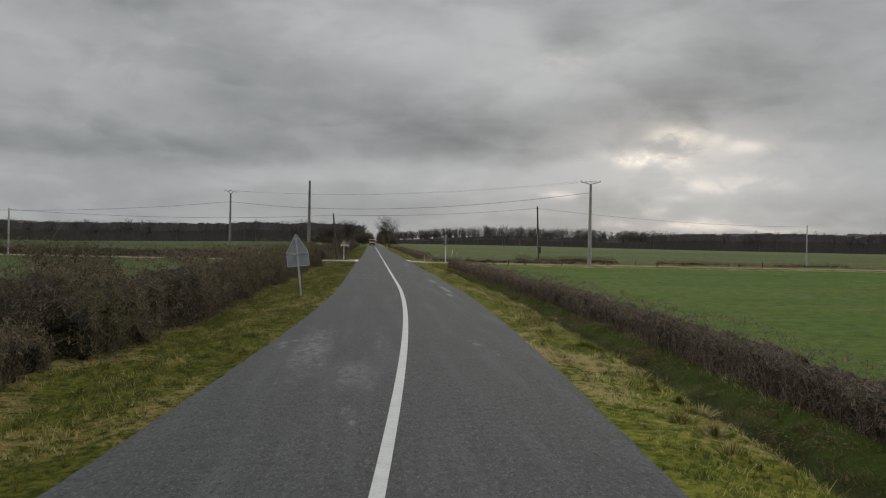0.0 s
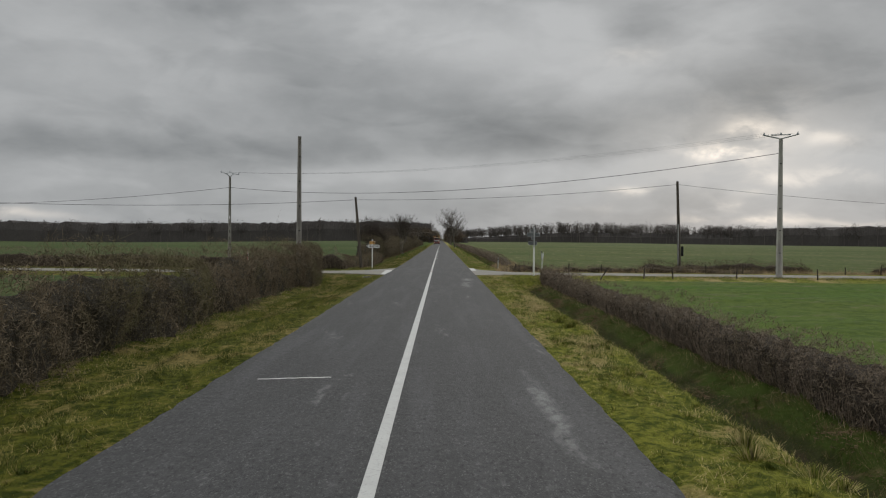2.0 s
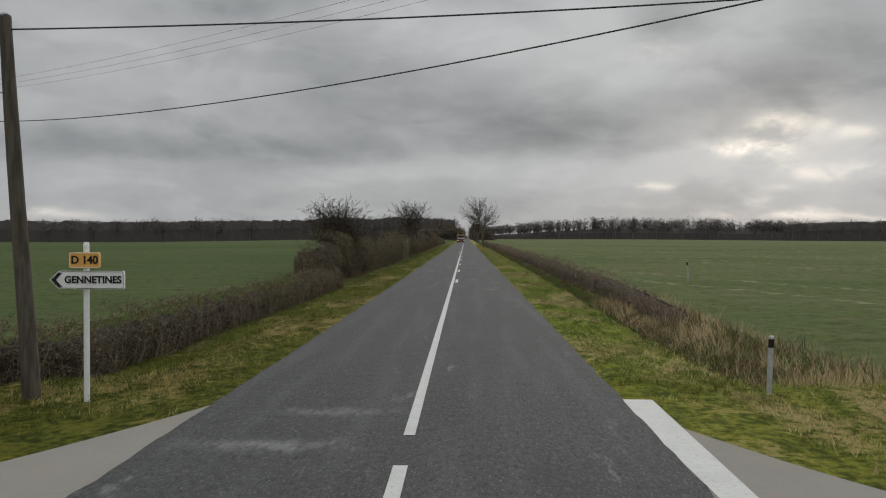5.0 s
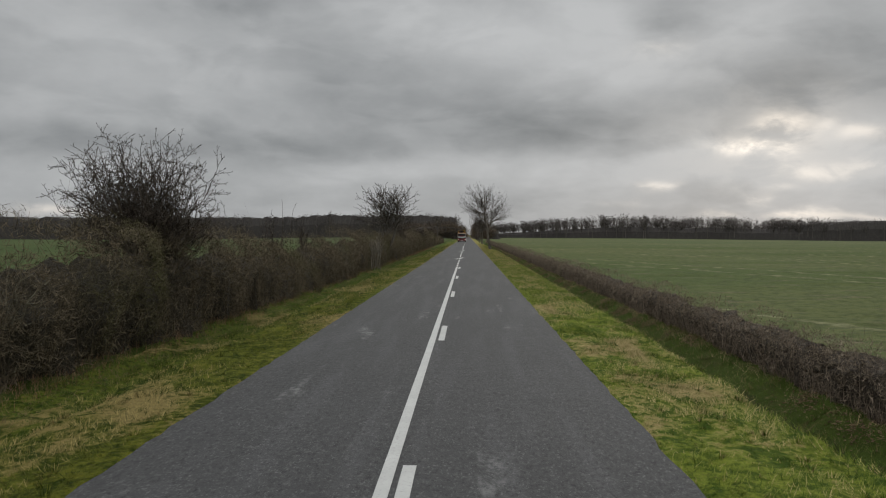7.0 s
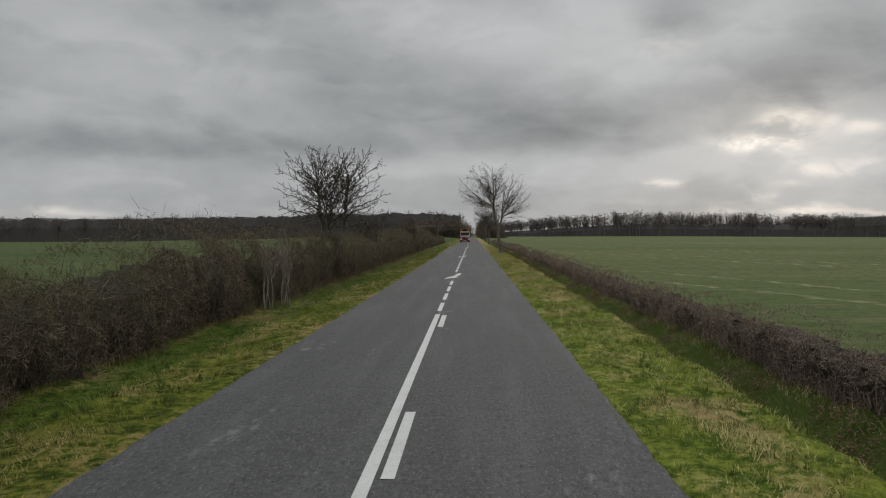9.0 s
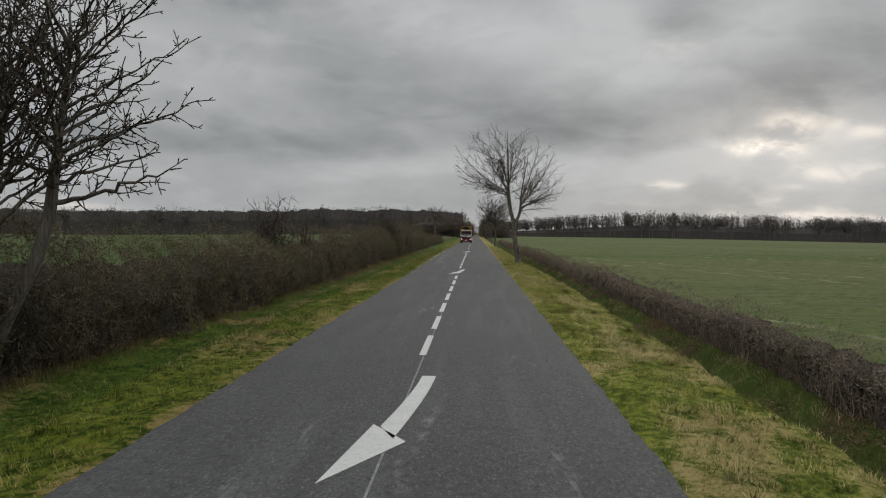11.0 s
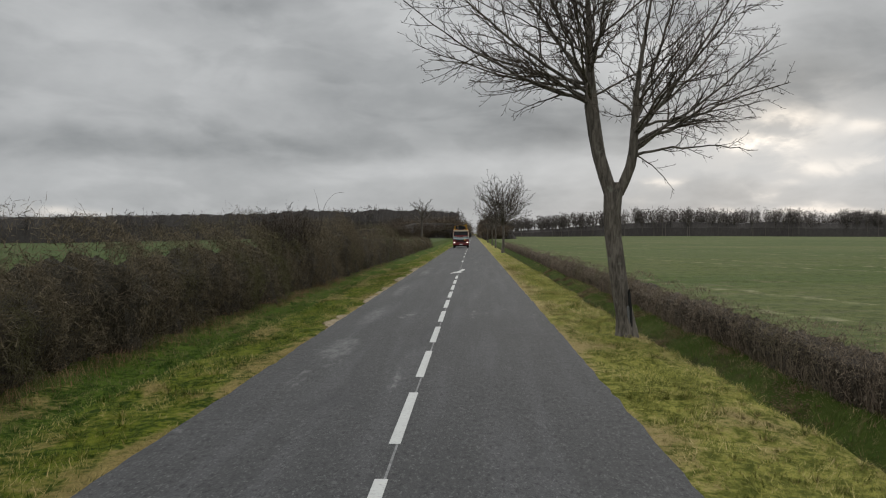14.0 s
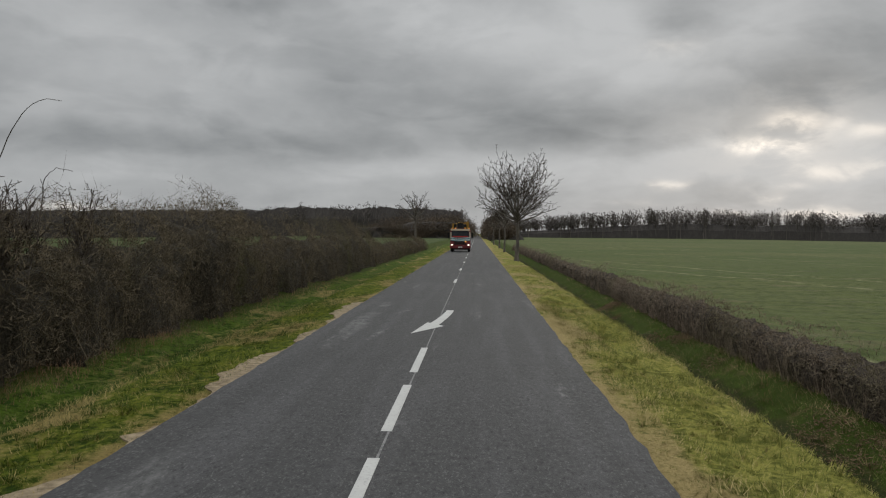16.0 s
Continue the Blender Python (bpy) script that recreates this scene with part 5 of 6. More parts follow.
# ------------------------------------------------------------------ grass
def sward(label, y0, y1, s0, s1, density, tall, seed, mat, thin_after=1e9, lean=1.0, along=True, wide=0.0056, clumps=0.0, category="grass"):
    """Loose blades of grass over a strip of ground, combed this way and that, taller in tussocks."""
    rng = np.random.default_rng(seed)
    n = int(abs(y1 - y0) * abs(s1 - s0) * density)
    y, s = rng.uniform(y0, y1, n), rng.uniform(s0, s1, n)
    keep = (y < thin_after) | (rng.random(n) < 0.35)
    y, s = y[keep], s[keep]
    thick = np.clip(0.55 + 0.9 * wave(s * 2.3, y * 1.7, seed) + rng.normal(0, 0.12, len(y)), 0.12, 1.6)
    x, yy = (s + bend(y), y) if along else (y, s)
    n = len(x)
    if along:
        out = np.maximum(s - edge_r(y), edge_l(y) - s)
        tall = tall * np.clip(0.40 + out * 1.2, 0.3, 1.0)
    h = tall * (0.35 + (0.65 + clumps) * thick) * rng.uniform(0.5, 1.3, n)
    a = 2.6 * pi * value_noise(x * 1.4, yy * 1.1, seed + 3) + rng.normal(0, 1.2, n)
    drift = np.stack([np.cos(a), np.sin(a), 0 * a], 1)
    away = np.stack([-np.sin(a), np.cos(a), 0 * a], 1)
    base = np.stack([x, yy, land(x, yy) - 0.012], 1)
    w = (wide * rng.uniform(0.5, 1.3, n))[:, None]
    bow = (h * lean * rng.uniform(0.4, 1.8, n))[:, None]
    tip = base + drift * bow + np.array([[0, 0, 1.0]]) * h[:, None]
    verts = np.stack([base - away * w, base + away * w, tip], 1).reshape(-1, 3)
    me = mesh_of("grass", verts, np.arange(3 * n).reshape(-1, 3), mat)
    return tagged(new("grass", me), label, category, kind="stuff")


sward("short green and straw verge grass", -14, 88.0, 2.72, 4.95, 520, 0.085, 61, M_BLADE, clumps=0.2)
sward("short green and straw verge grass", 101.5, 340, 2.72, 5.15, 520, 0.085, 62, M_BLADE, 306, clumps=0.2)
sward("short green verge grass", -14, 87.5, -6.4, -2.83, 330, 0.085, 63, M_BLADE, clumps=0.2)
sward("short green verge grass", 100.5, 340, -6.1, -2.53, 330, 0.085, 64, M_BLADE, 306, clumps=0.2)
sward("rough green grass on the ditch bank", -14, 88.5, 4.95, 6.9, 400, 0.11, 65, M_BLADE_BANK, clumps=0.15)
sward("rough green grass on the ditch bank", 106, 330, 5.85, 6.9, 340, 0.10, 66, M_BLADE_WEST, 300, clumps=0.15)
sward("dead straw-coloured grass under the hedge", -14, 90, 6.4, 6.9, 110, 0.18, 67, M_STRAW, wide=0.004)
sward("dead straw-coloured grass under the hedge", 106, 330, 6.4, 6.9, 110, 0.18, 68, M_STRAW, 300, wide=0.004)
sward("dead straw-coloured grass under the hedge", -14, 86, -7.4, -6.2, 90, 0.16, 69, M_STRAW, wide=0.004)
sward("rough green grass under the tall hedge", 104, 330, -7.4, -6.0, 240, 0.12, 70, M_BLADE_WEST, 300, clumps=0.1)
sward("reddish dead grass and dock stalks under the tall hedge", 104, 330, -7.5, -6.6, 90, 0.34, 71, M_RUSSET, 300, lean=0.5, wide=0.004)
sward("tall dead grass and brambles on the bank", 103.5, 127, 6.0, 7.8, 190, 0.40, 79, M_STRAW, lean=0.6, wide=0.008)
sward("tall dead grass along the side road", 4.6, 62, 96.9, 98.4, 170, 0.42, 72, M_STRAW, along=False, lean=0.4, wide=0.010)
hedge("low brown bramble scrub along the side road", 4.9, 24.0, 97.2, 98.6, ups(0.42, 0.30, 21.0, 0.8), 110, 89, M_HEDGE_TWIG, along=False, loft=0.30, category="bush", facing=-1, fringe=0.25, lumpy=0.45)
sward("rough grass beside the side road", 7.0, 62, 88.0, 90.6, 120, 0.16, 73, M_BLADE, along=False, wide=0.010, clumps=0.1)
sward("rough grass beside the side road", -60, -6.5, 96.2, 98.5, 90, 0.14, 74, M_BLADE, along=False, wide=0.010)
sward("rough grass at the crossroads corner", 87.3, 91.2, -9.5, -4.6, 330, 0.10, 75, M_BLADE_WEST, clumps=0.12)
sward("rough grass at the crossroads corner", 85, 91.2, 4.6, 7.6, 330, 0.11, 76, M_BLADE, clumps=0.12)
sward("rough grass at the crossroads corner", 99.5, 106, -6.0, -4.4, 330, 0.12, 77, M_BLADE, clumps=0.1)
sward("rough grass at the crossroads corner", 98.8, 106, 4.4, 7.2, 330, 0.13, 78, M_BLADE, clumps=0.15)


def tufts(label, y0, y1, s0, s1, count, seed, tall, mat, blades_each=30):
    """Coarse tussocks: a spray of arching blades from each foot."""
    rng = np.random.default_rng(seed)
    y, s = np.repeat(rng.uniform(y0, y1, count), blades_each), np.repeat(rng.uniform(s0, s1, count), blades_each)
    size = np.repeat(tall * rng.uniform(0.5, 1.4, count), blades_each)
    n = len(y)
    a, out = rng.uniform(0, 2 * pi, n), rng.uniform(0.2, 1.0, n)
    way = np.stack([np.cos(a), np.sin(a), 0 * a], 1)
    x = s + bend(y)
    foot = np.stack([x, y, land(x, y) - 0.02], 1) + way * (size * 0.7 * out)[:, None]
    top = foot + way * (size * 0.95 * out)[:, None] + np.array([[0, 0, 1.0]]) * (size * (0.95 - 0.62 * out))[:, None]
    across = np.stack([-np.sin(a), np.cos(a), 0 * a], 1) * rng.uniform(0.004, 0.008, n)[:, None]
    me = mesh_of("grass", np.stack([foot - across, foot + across, top], 1).reshape(-1, 3), np.arange(3 * n).reshape(-1, 3), mat)
    return tagged(new("grass", me), label, "grass", kind="stuff")


tufts("coarse green and straw grass tussocks on the verge", -14, 88, 2.95, 4.6, 800, 101, 0.105, M_BLADE)
tufts("large rounded grass tussocks along the ditch edge", 6, 60, 3.7, 4.6, 60, 106, 0.20, M_BLADE, 190)
tufts("large rounded grass tussocks along the ditch edge", 216, 250, 4.3, 5.0, 16, 107, 0.17, M_BLADE_WEST, 170)
tufts("coarse green and straw grass tussocks on the verge", 103, 312, 2.95, 4.9, 2000, 102, 0.105, M_BLADE)
tufts("coarse grass tussocks on the west verge", -14, 87, -6.3, -3.1, 1300, 103, 0.12, M_BLADE)
tufts("coarse grass tussocks on the west verge", 103, 312, -6.2, -2.9, 3000, 104, 0.12, M_BLADE)
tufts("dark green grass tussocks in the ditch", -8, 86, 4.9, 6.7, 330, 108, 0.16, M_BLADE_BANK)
tufts("dark green grass tussocks in the ditch", 106, 312, 5.9, 6.8, 500, 105, 0.18, M_BLADE_WEST)


def litter(label, y0, y1, s0, s1, count, seed):
    """Brown dead leaves and cut twigs lying in heaps along the ditch."""
    rng = np.random.default_rng(seed)
    heaps = max(3, int((y1 - y0) / 2.2))
    cy, cs = rng.uniform(y0, y1, heaps), rng.uniform(s0, s1, heaps)
    pick = rng.integers(0, heaps, count)
    y, s = cy[pick] + rng.normal(0, 0.42, count), cs[pick] + rng.normal(0, 0.14, count)
    x = s + bend(y)
    p = np.stack([x, y, land(x, y) + rng.uniform(0.0, 0.07, count)], 1)
    a = rng.uniform(0, 2 * pi, count)
    d = np.stack([np.cos(a), np.sin(a), rng.normal(0.1, 0.2, count)], 1) * rng.uniform(0.03, 0.075, count)[:, None]
    v, f = spikes(p, p + d, rng.uniform(0.006, 0.013, count))
    return tagged(new("leaf_litter", mesh_of("leaf_litter", v, f, M_LITTER)), label, "leaf litter", kind="stuff")


M_LITTER = paint("dead_leaves", lambda n, at: twigs(n, at, (0.050, 0.032, 0.017), (0.17, 0.115, 0.066), (0.075, 0.056, 0.026), 0.3), 0.9, soft=0.4)
litter("brown dead leaves and cut twigs in the ditch", -8, 84, 5.75, 6.3, 7000, 91)
litter("brown dead leaves and cut twigs in the ditch", 108, 312, 5.9, 6.6, 24000, 92)


def worn_edge(y0, y1, seed, most):
    """Bare sandy soil where wheels have run off the asphalt."""
    ys = np.arange(y0, y1, 0.12)
    gap = np.clip(wave(ys * 0.35, ys * 0.2, seed) * 1.2 + 0.45, 0, 1)
    wide = 0.03 + most * gap + 0.10 * wave(ys * 2.6, ys, seed + 2)
    ends = np.clip(np.minimum(ys - y0, y1 - ys) / 2, 0, 1)
    left = edge_l(ys) + 0.03 - np.clip(wide, 0.03, 1) * ends
    me = strip("worn_edge", ys, left, edge_l(ys) + 0.03, -0.014, 0.10, M_SAND)
    return tagged(new("worn_edge", me), "bare sandy soil along the broken asphalt edge", "bare soil", kind="structure")


M_SAND = paint("sandy_soil", speckled((0.120, 0.092, 0.056), (0.27, 0.215, 0.14), 7.0), 0.95, 0, (0.8, 0.03))
worn_edge(266, 306, 3.0, 0.40)


# ------------------------------------------------------------------ bushes by the side road
hedge("low dark bush row behind the side road", 15.5, 28.5, 99.2, 100.8, ups(0.85, 0.4, 8.0), 90, 81, M_TALL_TWIG, along=False, category="bush", facing=-1)
hedge("low dark bush row behind the side road", 33, 58, 99.2, 100.6, ups(0.55, 0.3, 9.0), 60, 82, M_TALL_TWIG, along=False, category="bush", facing=-1)
hedge("rough bramble clump at the field corner", 5.6, 8.4, 97.6, 98.8, ups(0.55, 0.3, 10.0), 120, 83, M_HEDGE_TWIG, along=False, category="bush", facing=-1)
hedge("greenish broom bush in the hedge", 15.5, 21.5, -10.4, -7.6, ups(2.1, 0.3, 11.0), 160, 84, M_TALL_TWIG, loft=0.4, category="bush", fringe=0.4)
hedge("dark thorn bush round the pole's foot", 80.0, 89.6, -9.8, -6.7, ups(2.3, 0.4, 12.0), 170, 85, M_NEAR_TWIG, loft=0.45, category="bush", fringe=0.4, core=M_CORE_SHADED)


def arching_cane(x, y, z, reach, rise, seed, over=0.62):
    """A long bramble shoot that stands up out of the hedge and arches over at its end."""
    rng = np.random.default_rng(seed)
    pts = [(x - 0.05 * k, y, z - 0.45 * k) for k in (2, 1)]
    pts += [(x + reach * f**1.5, y + 0.2 * sin(3 * f + seed), z + rise * sin(pi * over * f) + 0.01 * rng.normal()) for f in np.linspace(0, 1, 14)]
    v, f = lofted_line(pts, np.linspace(0.011, 0.004, 16))
    return tagged(new("bramble_shoot", mesh_of("bramble_shoot", v, f, M_TWIG)), "long bare bramble shoot arching above the hedge", "bramble")


def lofted_line(pts, radii, sides=5):
    """A thin tube along points, in rings square to the way."""
    verts, faces = [], []
    for k, (p, r) in enumerate(zip(pts, radii)):
        a, b = Vector(pts[max(0, k - 1)]), Vector(pts[min(len(pts) - 1, k + 1)])
        u = (b - a).normalized().orthogonal().normalized()
        v = (b - a).normalized().cross(u)
        for q in range(sides):
            t = 2 * pi * q / sides
            verts.append(tuple(Vector(p) + (u * cos(t) + v * sin(t)) * float(r)))
            if k:
                faces.append(((k - 1) * sides + q, (k - 1) * sides + (q + 1) % sides, k * sides + (q + 1) % sides, k * sides + q))
    return verts, faces


arching_cane(-6.6, 290.0, 3.0, 1.25, 1.25, 1, 0.58)
arching_cane(-6.66, 290.0, 3.0, -0.28, 1.45, 2, 0.48)
arching_cane(-7.0, 292.5, 2.9, 0.6, 0.45, 3)
arching_cane(-7.4, 166.5, 2.6, 0.25, 1.1, 4, 0.5)
arching_cane(-7.6, 165.5, 2.6, -0.15, 1.2, 5, 0.5)


# ------------------------------------------------------------------ poles and cables
def tapered_beam(bm, w0, d0, w1, d1, z0, z1, x0=0.0, y0=0.0):
    lo = [bm.verts.new((x0 + sx * w0 / 2, y0 + sy * d0 / 2, z0)) for sx, sy in ((-1, -1), (1, -1), (1, 1), (-1, 1))]
    hi = [bm.verts.new((x0 * w1 / w0 + sx * w1 / 2, y0 * d1 / d0 + sy * d1 / 2, z1)) for sx, sy in ((-1, -1), (1, -1), (1, 1), (-1, 1))]
    bm.faces.new(lo[::-1])
    bm.faces.new(hi)
    for i in range(4):
        j = (i + 1) % 4
        bm.faces.new((lo[i], lo[j], hi[j], hi[i]))
    return bm


def concrete_pole(label, x, y, high, wide, turn=0.0, steps=False, mat=None):
    """A tapered concrete pole of H section: two flanges and a recessed web."""
    z = float(land(x, y))
    ob = thing("utility_pole", x, y, z, label, "pole", turn=turn)
    for side in (-1, 1):
        bm = bmesh.new()
        tapered_beam(bm, wide * 0.26, wide * 0.8, wide * 0.15, wide * 0.42, -0.3, high, side * wide * 0.37)
        part("flange", bm, mat or M_CONCRETE, ob)
    if steps:
        for k in range(12):
            bm = bmesh.new()
            h = 0.25 + k * high / 12
            f = 1 - 0.45 * h / high
            box(bm, 0, 0, h + 0.06, wide * 0.52 * f, wide * 0.32 * f, high / 12 * 0.55, 0.01)
            part("web_panel", bm, mat or M_CONCRETE, ob)
        bm = bmesh.new()
        tapered_beam(bm, wide * 0.5, wide * 0.14, wide * 0.26, wide * 0.08, high * 0.55, high)
        part("web", bm, mat or M_CONCRETE, ob)
    else:
        bm = bmesh.new()
        tapered_beam(bm, wide * 0.5, wide * 0.2, wide * 0.28, wide * 0.1, -0.3, high - 0.02)
        part("web", bm, mat or M_CONCRETE, ob)
        # solid black blocks on the web paint in the dark of step holes
        for k in range(5):
            bm = bmesh.new()
            h = 1.6 + 1.45 * k
            box(bm, 0.02, -wide * 0.16, h, wide * 0.3, 0.03, 0.05, 0.006)
            part("step_hole_shade", bm, M_BLACK, ob)
    return ob


def insulator(ob, x, y, z):
    bm = bmesh.new()
    for k, (r, h) in enumerate(((0.05, 0.0), (0.075, 0.05), (0.05, 0.10), (0.03, 0.15))):
        tube(bm, (x, y, z + h), (x, y, z + h + 0.05), r, r * 0.7, 8)
    part("insulator", bm, M_SIGN_BACK, ob)


def wooden_pole(label, x, y, high, tip=(0.0, 0.0), r0=0.13, r1=0.085, mat=None):
    z = float(land(x, y))
    ob = thing("telephone_pole", x, y, z, label, "pole")
    pts = [(tip[0] * f, tip[1] * f, -0.3 + (high + 0.3) * f) for f in np.linspace(0, 1, 9)]
    v, f = lofted(pts, np.linspace(r0, r1, 9), 12, x)
    part("shaft", mesh_of("shaft", v, f, mat or M_POLE_WOOD, None, True), None, ob)
    bm = bmesh.new()
    tube(bm, (tip[0], tip[1], high - 0.02), (tip[0], tip[1], high + 0.03), r1 * 1.05, r1 * 0.6, 12)
    part("cap", bm, M_SIGN_BACK, ob)
    return ob


concrete_pole("tall bare concrete pole with recessed sides", -7.75, 85.95, 8.62, 0.34, 12, False, M_CONCRETE_DARK)

west = concrete_pole("concrete power pole with ladder recesses and a branched arm", -22.9, 131.5, 9.1, 0.34, 30, True, M_CONCRETE_DARK)
bm = bmesh.new()
for a, b in (((0, 0, 9.0), (-0.42, 0, 9.38)), ((0, 0, 9.0), (0.42, 0, 9.38)), ((-0.42, 0, 9.38), (0, 0, 9.52)), ((0.42, 0, 9.38), (0, 0, 9.52)),
             ((-0.42, 0, 9.38), (-0.98, 0, 9.48)), ((0.42, 0, 9.38), (0.98, 0, 9.32))):
    tube(bm, a, b, 0.035, 0.035, 8)
part("cross_arm", bm, M_SIGN_BACK, west)
for x, z in ((-0.98, 9.48), (0.0, 9.52), (0.98, 9.32)):
    insulator(west, x, 0, z)

east = concrete_pole("tall concrete power pole with a flat forked arm", 22.6, 91.0, 9.05, 0.42, -20)
bm = bmesh.new()
for a, b in (((0, 0, 9.0), (-1.0, 0.5, 9.30)), ((0, 0, 9.0), (1.0, 0.5, 9.30)), ((0, 0, 9.0), (-1.05, -0.5, 9.22)), ((0, 0, 9.0), (1.05, -0.5, 9.22)),
             ((-1.05, -0.5, 9.22), (-1.0, 0.5, 9.30)), ((1.05, -0.5, 9.22), (1.0, 0.5, 9.30)), ((-0.6, 0, 9.26), (0.6, 0, 9.26))):
    tube(bm, a, b, 0.04, 0.035, 8)
part("cross_arm", bm, M_SIGN_BACK, east)
for x in (-1.02, 0.0, 1.02):
    insulator(east, x, 0.0, 9.24)

wooden_pole("leaning dark wooden telephone pole at the crossroads", -5.49, 101.85, 5.5, (-0.53, 0.29), 0.13, 0.085)
p_east = wooden_pole("dark wooden telephone pole by the side road", 18.8, 100.7, 6.85, (-0.25, 0.0), 0.14, 0.09)
bm = bmesh.new()
box(bm, 0.17, -0.05, 1.55, 0.16, 0.16, 0.75, 0.03)
part("junction_box", bm, M_BLACK, p_east)
bm = bmesh.new()
tube(bm, (-0.15, -0.1, 0.0), (-0.17, -0.1, 3.6), 0.03, 0.03, 8)
part("cable_guard", bm, M_GALV, p_east)
wooden_pole("slim pale telephone pole in the field", 58.4, 112.0, 5.6, (0, 0), 0.10, 0.07, M_CONCRETE)
wooden_pole("slim pale telephone pole in the field", -38.4, 89.0, 4.9, (0, 0), 0.10, 0.07, M_CONCRETE)
wooden_pole("slim pale telephone pole in the field", -80.0, 150.0, 6.6, (0, 0), 0.10, 0.07, M_CONCRETE)


def cable(label, a, b, sag, r):
    """A hanging cable between two points, one continuous tube."""
    a, b = Vector(a), Vector(b)
    side = (b - a).cross(Vector((0, 0, 1))).normalized()
    verts, faces = [], []
    for k in range(31):
        f = k / 30
        p = a.lerp(b, f)
        p.z -= 4 * sag * f * (1 - f)
        for q in range(5):
            t = 2 * pi * q / 5
            verts.append(tuple(p + side * (r * cos(t)) + Vector((0, 0, r * sin(t)))))
            if k:
                faces.append(((k - 1) * 5 + q, (k - 1) * 5 + (q + 1) % 5, k * 5 + (q + 1) % 5, k * 5 + q))
    return tagged(new("overhead_cable", mesh_of("overhead_cable", verts, faces, M_WIRE)), label, "cable")


cable("thick black twisted power cable hanging between poles", (-22.8, 131.3, 7.75), (22.5, 91.1, 8.0), 1.45, 0.019)
cable("thick black twisted power cable hanging between poles", (-22.9, 131.4, 7.75), (-80, 150, 6.5), 1.0, 0.020)
cable("black telephone cable between wooden poles", (-6.02, 102.14, 5.22), (18.55, 100.7, 6.55), 0.35, 0.013)
cable("black telephone cable between wooden poles", (-6.02, 102.14, 5.22), (-38.4, 89.0, 4.7), 0.55, 0.014)
cable("black telephone cable between wooden poles", (18.55, 100.7, 6.55), (58.4, 112, 5.3), 0.5, 0.012)
for k, (dx, dy) in enumerate(((-0.85, -0.49), (0, 0), (0.85, 0.49))):
    cable("thin bare power wire between pole arms", (-22.9 + dx, 131.5 + dy, 9.45), (22.6 + dx * 1.1, 91.0 - dy * 0.6, 9.3), 1.0, 0.0042)


# ------------------------------------------------------------------ signs
def lettering(words, size, mat, depth=0.003):
    curve = bpy.data.curves.new("lettering", "FONT")
    curve.body, curve.size, curve.extrude, curve.offset = words, size, depth, size * 0.032
    curve.align_x, curve.align_y = "CENTER", "CENTER"
    ob = bpy.data.objects.new("lettering", curve)
    scene.collection.objects.link(ob)
    bpy.context.view_layer.update()
    me = bpy.data.meshes.new_from_object(ob.evaluated_get(bpy.context.evaluated_depsgraph_get()))
    bpy.data.objects.remove(ob)
    me.materials.clear()
    me.materials.append(mat)
    return me


def ring_bar(bm, outline, r, y):
    """A thin rounded rim along an outline in x and z."""
    for i in range(len(outline)):
        a, b = outline[i], outline[(i + 1) % len(outline)]
        if (Vector(a) - Vector(b)).length > 1e-4:
            tube(bm, (a[0], y, a[1]), (b[0], y, b[1]), r, r, 6)
    return bm


def warning_sign():
    """The back of a triangular warning sign with a plate below, on a leaning post."""
    x, y = -4.22, 32.4
    ob = thing("warning_sign", x, y, float(land(x, y)) + 0.09, "grey back of a leaning triangular road sign with a plate below", "road sign", turn=4)
    ob.matrix_basis = ob.matrix_basis @ pose(0, 0, 0, 0, -6.0, 0)
    bm = bmesh.new()
    box(bm, 0, 0.02, 1.05, 0.08, 0.04, 2.5, 0.006)
    part("post", bm, M_GALV, ob)
    tri = rounded([(-0.46, 1.66), (0.46, 1.66), (0.0, 2.46)], 0.06)
    bm = bmesh.new()
    plate(bm, tri, 0.006, Matrix.Translation((0, 0.06, 0)))
    tri_plate = part("triangle_plate", bm, M_SIGN_BACK, ob)
    part("rim", ring_bar(bmesh.new(), tri, 0.012, 0.052), M_GALV, tri_plate, "bright folded metal rim")
    low = rounded([(-0.44, 1.13), (0.44, 1.13), (0.44, 1.63), (-0.44, 1.63)], 0.05)
    bm = bmesh.new()
    plate(bm, low, 0.006, Matrix.Translation((0, 0.06, 0)))
    low_plate = part("lower_plate", bm, M_SIGN_BACK, ob)
    part("rim", ring_bar(bmesh.new(), low, 0.011, 0.052), M_GALV, low_plate, "bright folded metal rim")
    for z in (1.62, 2.24):
        bm = bmesh.new()
        box(bm, 0, 0.01, z, 0.2 if z > 2.2 else 0.26, 0.05, 0.03, 0.006)
        part("clamp", bm, M_GALV, ob)


